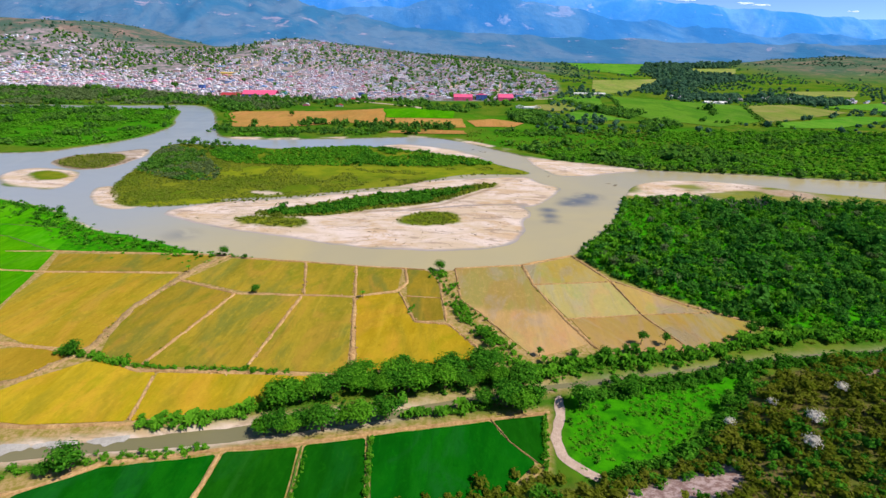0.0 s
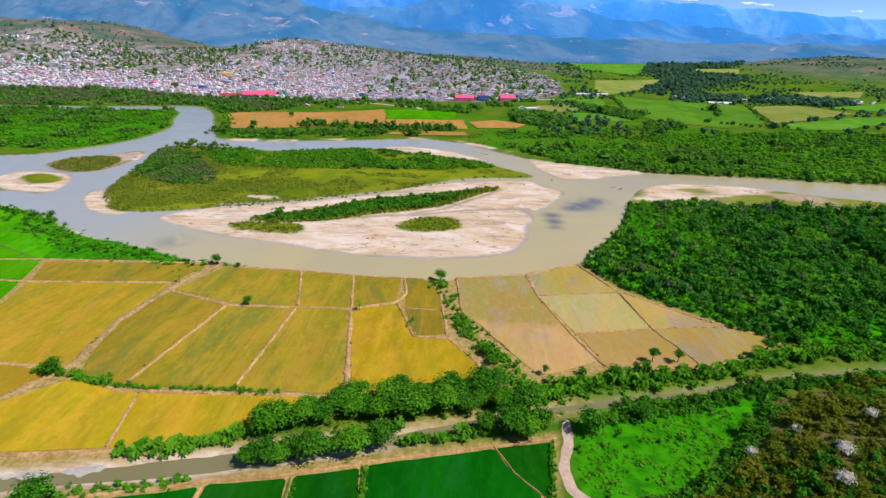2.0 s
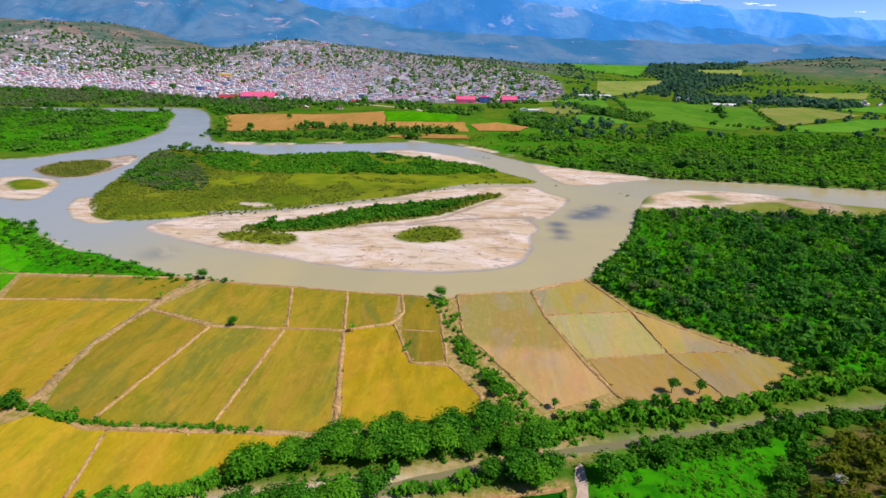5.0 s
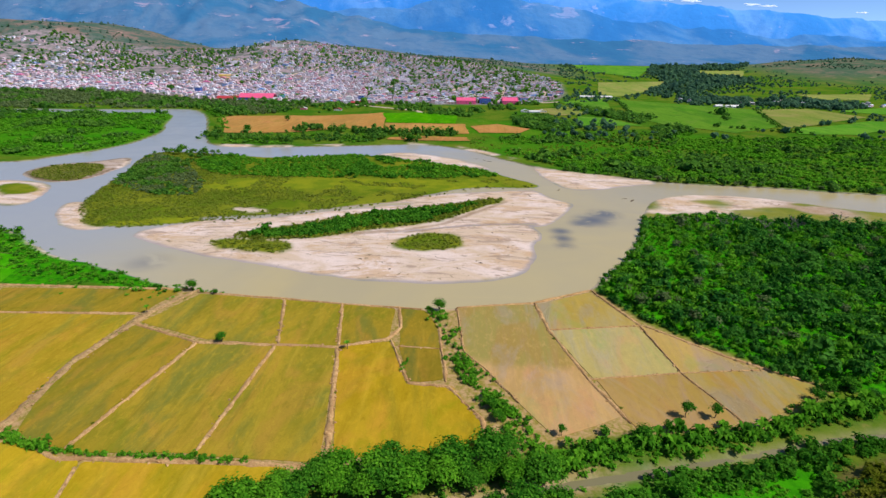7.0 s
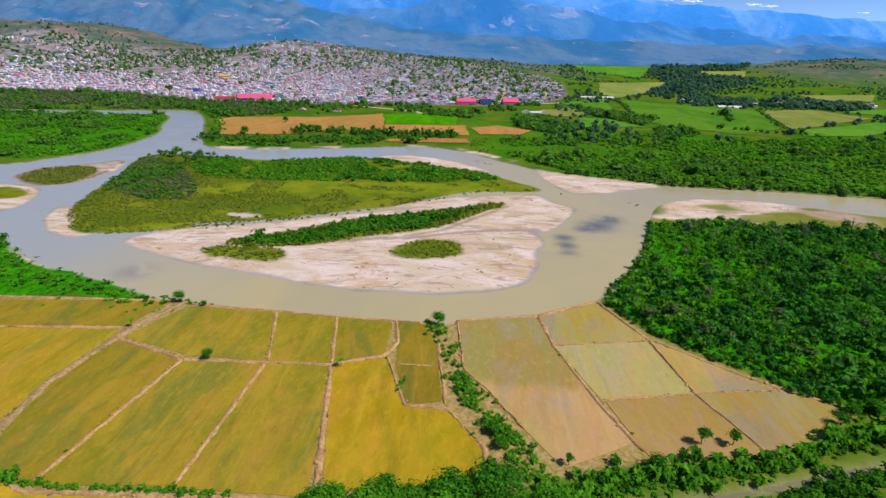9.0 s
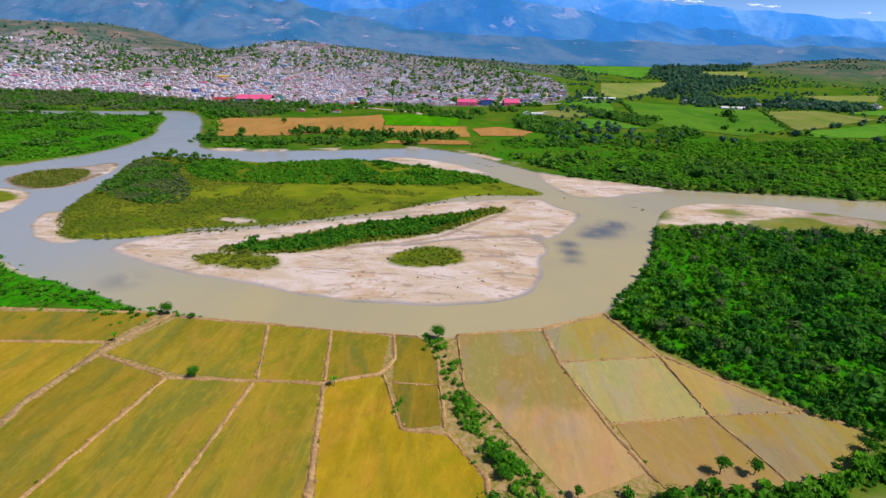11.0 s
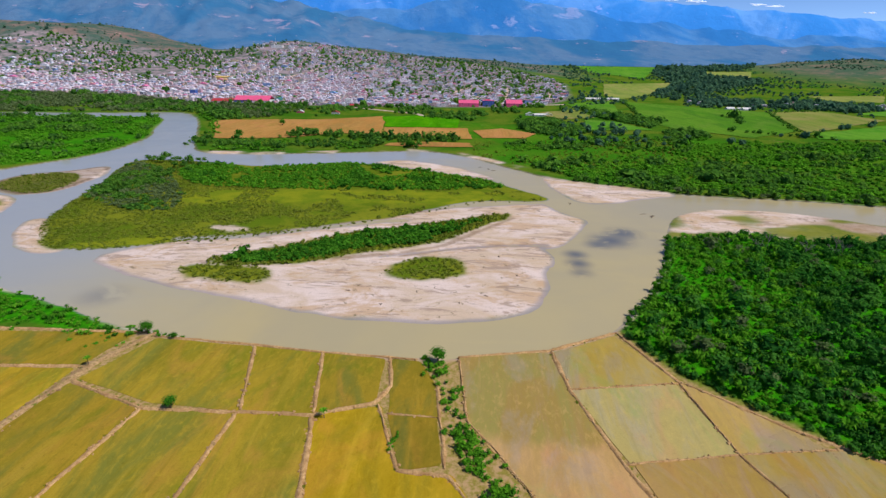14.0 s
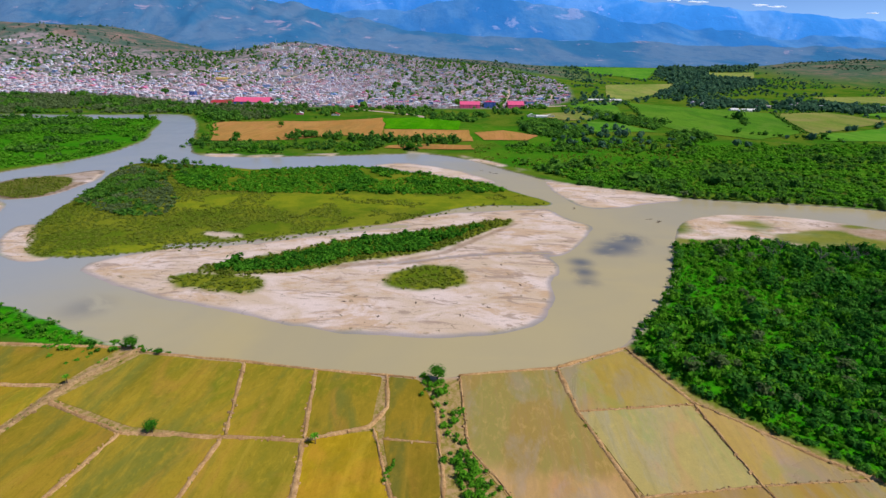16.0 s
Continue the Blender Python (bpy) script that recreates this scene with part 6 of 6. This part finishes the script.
def box_rows(x, y, z0, z1, w, d, turn_c, turn_s):
    """Boxes as arrays: vertices (n, 8, 3)."""
    sx, sy = np.array([-1, 1, 1, -1, -1, 1, 1, -1]) * 0.5, np.array([-1, -1, 1, 1, -1, -1, 1, 1]) * 0.5
    u, v = w[:, None] * sx, d[:, None] * sy
    zz = np.where(np.arange(8) < 4, z0[:, None], z1[:, None])
    return np.stack([x[:, None] + u * turn_c - v * turn_s, y[:, None] + u * turn_s + v * turn_c, zz], -1)


SIDES = np.array([(0, 1, 5, 4), (1, 2, 6, 5), (2, 3, 7, 6), (3, 0, 4, 7), (4, 5, 6, 7)])
FULL = np.vstack([SIDES, [(3, 2, 1, 0)]])


def joined_boxes(name, boxes, quads, material, parent):
    v = boxes.reshape(-1, 3)
    f = (quads[None] + (8 * np.arange(len(boxes)))[:, None, None]).reshape(-1, 4)
    return tagged(mesh_object(name, v, f, material, parent), kind="stuff")


def block(bm, x0, x1, y0, y1, z0, z1):
    v = [bm.verts.new(c) for c in ((x0, y0, z0), (x1, y0, z0), (x1, y1, z0), (x0, y1, z0), (x0, y0, z1), (x1, y0, z1), (x1, y1, z1), (x0, y1, z1))]
    for q in FULL:
        bm.faces.new([v[i] for i in q])


def gable(bm, w, d, z, rise, over=0.5):
    """A pitched sheet roof with eaves and thickness; on a broad hall the ridge runs along the front."""
    a, b = w / 2 + over, d / 2 + over
    if w > 20 and w >= d:
        gable(bm, d - 0.001, w, z, d * 0.25, over)
        bmesh.ops.rotate(bm, verts=bm.verts, cent=(0, 0, 0), matrix=Matrix.Rotation(math.pi / 2, 3, "Z"))
        return
    top = [bm.verts.new(c) for c in ((-a, -b, z), (0, -b, z + rise), (a, -b, z), (a, b, z), (0, b, z + rise), (-a, b, z))]
    low = [bm.verts.new(v.co - Vector((0, 0, 0.2))) for v in top]
    for q in ((0, 1, 4, 5), (1, 2, 3, 4)):
        bm.faces.new([top[i] for i in reversed(q)])
        bm.faces.new([low[i] for i in q])
    for i in range(6):
        j = (i + 1) % 6
        bm.faces.new((top[i], top[j], low[j], low[i]))


def town_house(w, d, storeys, roof, walls, roofing, label, name="house", sill=1.2, sills=False):
    """A house with its door, windows and roof, on its base."""
    root = new(name)
    h = storeys * 2.9
    bm = bmesh.new()
    block(bm, -w / 2, w / 2, -d / 2, d / 2, -2.5, h)
    part("wall", bm, walls, root)
    bm = bmesh.new()
    if roof == "gable":
        gable(bm, w, d, h + 0.1, w * 0.2)
    else:
        block(bm, -w / 2 - 0.3, w / 2 + 0.3, -d / 2 - 0.3, d / 2 + 0.3, h + 0.004, h + 0.3)
        block(bm, -w / 4, w / 5, -d / 8, d / 3, h + 0.304, h + 2.3)
    part("roof", bm, roofing, root)
    bm = bmesh.new()
    block(bm, -w * 0.34, -w * 0.34 + 1.2, -d / 2 - 0.08, -d / 2 + 0.1, 0, 2.1)
    part("door", bm, M_DOOR, root)
    for s in range(storeys):
        for k in range(3):
            if s == 0 and k == 0:
                continue
            bm = bmesh.new()
            cx = (-0.32 + 0.32 * k) * w
            block(bm, cx - 0.7, cx + 0.7, -d / 2 - 0.06, -d / 2 + 0.1, s * 2.9 + sill - 0.2, s * 2.9 + sill + 1.2)
            pane = part("window", bm, M_DARK, root)
            if sills:
                bm = bmesh.new()
                block(bm, cx - 0.85, cx + 0.85, -d / 2 - 0.25, -d / 2 + 0.05, s * 2.9 + sill - 0.36, s * 2.9 + sill - 0.21)
                part("sill", bm, M_WHITE, pane)
    return tagged(root, label, "house", "houses along the front of the town")


KEEP_CLEAR = ((-610, 1450, 75), (-680, 1440, 40), (30, 1478, 45), (105, 1490, 25), (-905, 2485, 45))
hx, hy, hz, hw, hd, hs, hr, hdepth = lots()
order = np.argsort(hdepth + 0.05 * (hy - 1400))
front = np.zeros(len(hx), bool)
front[order[:260]] = True
rest = ~front
town_root = tagged(new("town_houses"), "dense hillside town of plastered and brick houses with tin roofs", "houses", kind="stuff")
x, y, z, w, d, s_, r_ = (v[rest] for v in (hx, hy, hz, hw, hd, hs, hr))
h = 2.9 * s_
joined_boxes("walls", box_rows(x, y, z - 4, z + h, w, d, ct, st), SIDES, M_WALLS, town_root)
flat = r_ < 0.45
joined_boxes("flat_roofs", box_rows(x[flat], y[flat], (z + h)[flat] + 0.01, (z + h)[flat] + 0.35, w[flat] + 0.5, d[flat] + 0.5, ct, st), SIDES, M_ROOFS, town_root)
joined_boxes("roof_rooms", box_rows(x[flat] + 1, y[flat] + 2, (z + h)[flat] + 0.36, (z + h)[flat] + 2.6, w[flat] * 0.5, d[flat] * 0.35, ct, st), SIDES, M_WALLS, town_root)
pit = ~flat
b = box_rows(x[pit], y[pit], (z + h)[pit] + 0.02, (z + h)[pit] + 0.15 + 0.2 * w[pit], w[pit] + 0.9, d[pit] + 0.9, ct, st)
mid0, mid1 = (b[:, 4] + b[:, 5]) / 2, (b[:, 6] + b[:, 7]) / 2
b[:, 4], b[:, 5], b[:, 6], b[:, 7] = mid0 - [0.05, 0, 0], mid0 + [0.05, 0, 0], mid1 + [0.05, 0, 0], mid1 - [0.05, 0, 0]
joined_boxes("pitched_roofs", b, SIDES, M_ROOFS, town_root)
wx, wy, wz = [], [], []
r = np.random.default_rng(8)
for k in (-0.28, 0.05, 0.32):
    for s in range(3):
        m = (s_ > s) & (r.uniform(size=len(x)) < 0.8)
        off = -d[m] / 2 - 0.05
        wx.append(x[m] + k * w[m] * ct - off * st)
        wy.append(y[m] + k * w[m] * st + off * ct)
        wz.append(z[m] + 2.9 * s + 0.8)
wx, wy, wz = np.concatenate(wx), np.concatenate(wy), np.concatenate(wz)
joined_boxes("windows", box_rows(wx, wy, wz, wz + 1.5, np.full(len(wx), 1.6), np.full(len(wx), 0.2), ct, st), SIDES[[0, 4]], M_DARK, town_root)
HOUSES = []
for k, (w, d, s, roof) in enumerate(((8, 11, 1, "gable"), (9, 12, 2, "flat"), (7.5, 13, 2, "gable"), (9, 14, 3, "flat"), (8, 12, 3, "gable"), (10, 13, 4, "flat"))):
    kind = ("one-storey", "two-storey", "two-storey", "three-storey", "three-storey", "four-storey")[k]
    HOUSES.append(town_house(w, d, s, roof, M_WALL, M_ROOF, kind + (" plastered town house with a pitched tin roof" if roof == "gable" else " plastered town house with a flat roof")))
used = set()
for i in np.nonzero(front)[0]:
    k = min(int((hs[i] - 1) * 1.6 + hr[i] * 1.9), 5)
    m = Matrix.Translation((hx[i], hy[i], hz[i])) @ Matrix.Rotation(STREET_TURN, 4, "Z") @ Matrix.Diagonal((hw[i] / 9, hd[i] / 13, 1, 1))
    if k in used:
        copy_thing(HOUSES[k], Matrix.Identity(4)).matrix_basis = m
    else:
        used.add(k)
        HOUSES[k].matrix_basis = m


def landmark(name, x, y, w, d, storeys, roof, walls, roofing, label):
    ob = town_house(w, d, storeys, roof, walls, roofing, label, name, sills=True)
    ob.matrix_basis = Matrix.Translation((x, y, float(ground_height(np.array([x]), np.array([y]))[0]))) @ Matrix.Rotation(STREET_TURN * 0.5, 4, "Z")
    del ob["group"]
    return ob


landmark("market_hall", -568, 1450, 46, 44, 2, "gable", M_WHITE, M_PINK, "large market hall with a bright pink roof")
landmark("market_hall", -617, 1452, 48, 40, 2, "gable", M_BLUE, M_PINK, "large market hall with a bright pink roof and blue walls")
landmark("market_hall", -672, 1438, 56, 26, 1, "gable", M_WHITE, M_RED, "long hall with a red roof")
landmark("market_hall", -530, 1462, 16, 22, 3, "flat", M_TEAL, M_TEAL, "teal green building beside the market")
landmark("pink_building", -14, 1452, 52, 30, 3, "gable", M_PINK, M_PINK, "bright pink building at the edge of town")
landmark("pink_building", 38, 1466, 30, 20, 5, "flat", M_BLUE, M_PINK, "blue and pink building at the edge of town")
landmark("pink_building", 106, 1470, 42, 34, 3, "gable", M_PINK, M_PINK, "bright pink hall with a pink roof")
landmark("hilltop_building", -905, 2480, 52, 20, 3, "flat", M_WHITE, M_WHITE, "long white building on the hilltop")
landmark("office_building", -330, 1430, 18, 16, 5, "flat", M_WHITE, M_WHITE, "white five-storey building at the town's edge")
landmark("office_building", -300, 1440, 14, 16, 6, "flat", M_BLUE, M_WHITE, "tall blue and white building in the town")
landmark("office_building", -820, 1560, 16, 16, 6, "flat", M_BLUE, M_WHITE, "tall blue building above the riverside woods")
landmark("school_building", -905, 1920, 45, 18, 2, "gable", M_YELLOW, M_YELLOW, "long yellow building on the town's slope")
landmark("school_building", -880, 1890, 40, 14, 1, "gable", M_YELLOW, M_YELLOW, "long yellow building on the town's slope")
for x, y, w, d in ((714, 1500, 26, 16), (735, 1512, 30, 14), (690, 1515, 22, 14), (700, 1490, 16, 10)):
    landmark("farm_shed", x, y, w, d, 1, "gable", M_WHITE, M_WHITE, "pale farm shed with a low white roof on the plain")
for x, y, w, d in ((365, 1725, 34, 12), (405, 1735, 34, 12), (440, 1742, 30, 12), (151, 1268, 26, 10), (130, 1275, 20, 9), (172, 1280, 18, 8)):
    landmark("farm_shed", x, y, w, d, 1, "gable", M_WHITE, M_WHITE, "long low white farm shed at the town's edge")
landmark("farm_house", -309, 1222, 17, 10, 1, "gable", M_WHITE, M_RED, "small farm house with a red roof beyond the fields")
landmark("farm_house", -392, 1228, 15, 10, 1, "gable", M_PINK, M_WHITE, "small pink and white farm house beyond the fields")
landmark("farm_house", -302, 1392, 30, 12, 1, "gable", M_YELLOW, M_RED, "long house with a rusty red roof at the town's edge")
ridge = random.Random(3)
for k in range(46):
    x, y = ridge.uniform(640, 1250), ridge.uniform(1550, 1720)
    c = copy_thing(HOUSES[ridge.choice((0, 1, 2))], Matrix.Identity(4))
    c.matrix_basis = Matrix.Translation((x, y, float(ground_height(np.array([x]), np.array([y]))[0]))) @ Matrix.Rotation(ridge.uniform(0, 3), 4, "Z")
    tagged(c, "small house of a hamlet among trees on the plain", group="houses of the hamlet on the plain")

ribbon("farm_track", [(-497, 1128), (-508, 1195), (-520, 1268)], 7, 0.4, M_ROAD, "pale farm track through the riverside woods", "track", kind="structure", gap=12, seed=230)
# dirt streets up the slope
for k, line in enumerate(STREETS):
    ribbon("dirt_street", line, 11, 0.4, M_ROAD, "pale dirt street climbing between the houses", "street", kind="structure", gap=18, seed=200 + k)

# trees among the houses
x, y = strewn(TOWN, 20.5, 120, lambda x, y, r: (1.2 * wave(x, y, 130, 112, 3) + 0.42 * step(y, 1700, 2350) + 0.5 * step(x, -450, 50) - 0.13 > r.uniform(-0.05, 0.4, x.shape)) & (x > -1.02 * y - 60))
growth("town_trees", TINY, x, y, 11.5, M_FAR, "green trees among the houses of the town", "trees", 121, (0.8, 1.2))


def mast(x, y, height):
    """A slim lattice mast with cross arms."""
    root = new("radio_mast")
    z = float(ground_height(np.array([x]), np.array([y]))[0])
    for dx, dy in ((-1, -1), (1, -1), (0, 1)):
        bm = bmesh.new()
        limb(bm, (dx * 1.2, dy * 1.2, -0.5), (dx * 0.25, dy * 0.25, height), 0.28, 0.16, 5)
        part("leg", bm, M_WHITE, root)
    for k in range(1, 6):
        bm = bmesh.new()
        s = 1.2 - 0.95 * k / 6
        block(bm, -s, s, -0.12, 0.12, height * k / 6, height * k / 6 + 0.3)
        part("cross_arm", bm, M_RED if k % 2 else M_WHITE, root)
    root.location = (x, y, z)
    return tagged(root, "red and white radio mast above the town", "mast")


for x, y, h in ((-1080, 2430, 42), (-1010, 2470, 36), (-930, 2530, 34)):
    mast(x, y, h)

# driftwood on the bars and snags in the river
M_DRIFT = plain_material("driftwood", (0.17, 0.12, 0.085), 0.9, 0.25, 2.0)
r = random.Random(9)
for x, y, s in ((93, 549, 2.2), (158, 517, 2.4), (152, 523, 1.6), (20, 690, 2.0), (26, 684, 1.8), (10, 700, 1.6), (-48, 335, 1.4), (-30, 352, 1.2), (-5, 340, 1.1), (10, 350, 1.3), (-70, 350, 1.2), (20, 410, 1.3), (-20, 358, 1.0), (30, 380, 1.1), (60, 520, 1.4)):
    root = new("driftwood")
    bm = bmesh.new()
    heading = r.uniform(0, 3.14)
    for k in range(4):
        a = heading + r.uniform(-0.35, 0.35)
        l = s * r.uniform(0.8, 2.0) * (1.0 if y > 500 else 0.6)
        limb(bm, (-l * math.cos(a), -l * math.sin(a), 0.0), (l * math.cos(a), l * math.sin(a), r.uniform(0.1, 0.4)), 0.16 * s, 0.06 * s, 6)
    part("trunk", bm, M_DRIFT, root)
    bm = bmesh.new()
    for k in range(6):
        a = r.uniform(0, 6.28)
        limb(bm, (0.3 * math.cos(a), 0.3 * math.sin(a), 0.1), (0.6 * s * math.cos(a), 0.6 * s * math.sin(a), s * r.uniform(0.2, 0.5)), 0.08 * s, 0.03 * s, 5)
    part("branches", bm, M_DRIFT, root)
    root.location = (x, y, max(WATER_LEVEL - 0.1, float(ground_height(np.array([x]), np.array([y]))[0])))
    tagged(root, "tangled grey-brown driftwood stranded by the river", "driftwood", "driftwood along the river")

# clouds low over the far ridge
M_CLOUD = plain_material("cloud", (0.9, 0.9, 0.92), 1.0, 0.03, 0.01)
# emission added to the clouds in place of sunlight on them
cloud_glow = M_CLOUD.node_tree.nodes["Principled BSDF"].inputs
cloud_glow["Emission Color"].default_value, cloud_glow["Emission Strength"].default_value = (0.85, 0.9, 1.0, 1), 0.55
for k, (x, z, w, h) in enumerate(((1690, 592, 90, 22), (1860, 580, 130, 30), (2400, 560, 110, 26), (2540, 548, 100, 20), (3340, 505, 70, 18))):
    v, f = crown_shape(500 + k, 9, 0, 0.1, 0.5, 0.3, 0.0, 0.5)
    ob = mesh_object("cloud", v * [w * 2, 60, h * 2] + [x, 4930, z], f, M_CLOUD, smooth=True)
    tagged(ob, "small white cloud low over the far ridge", "cloud", kind="structure")
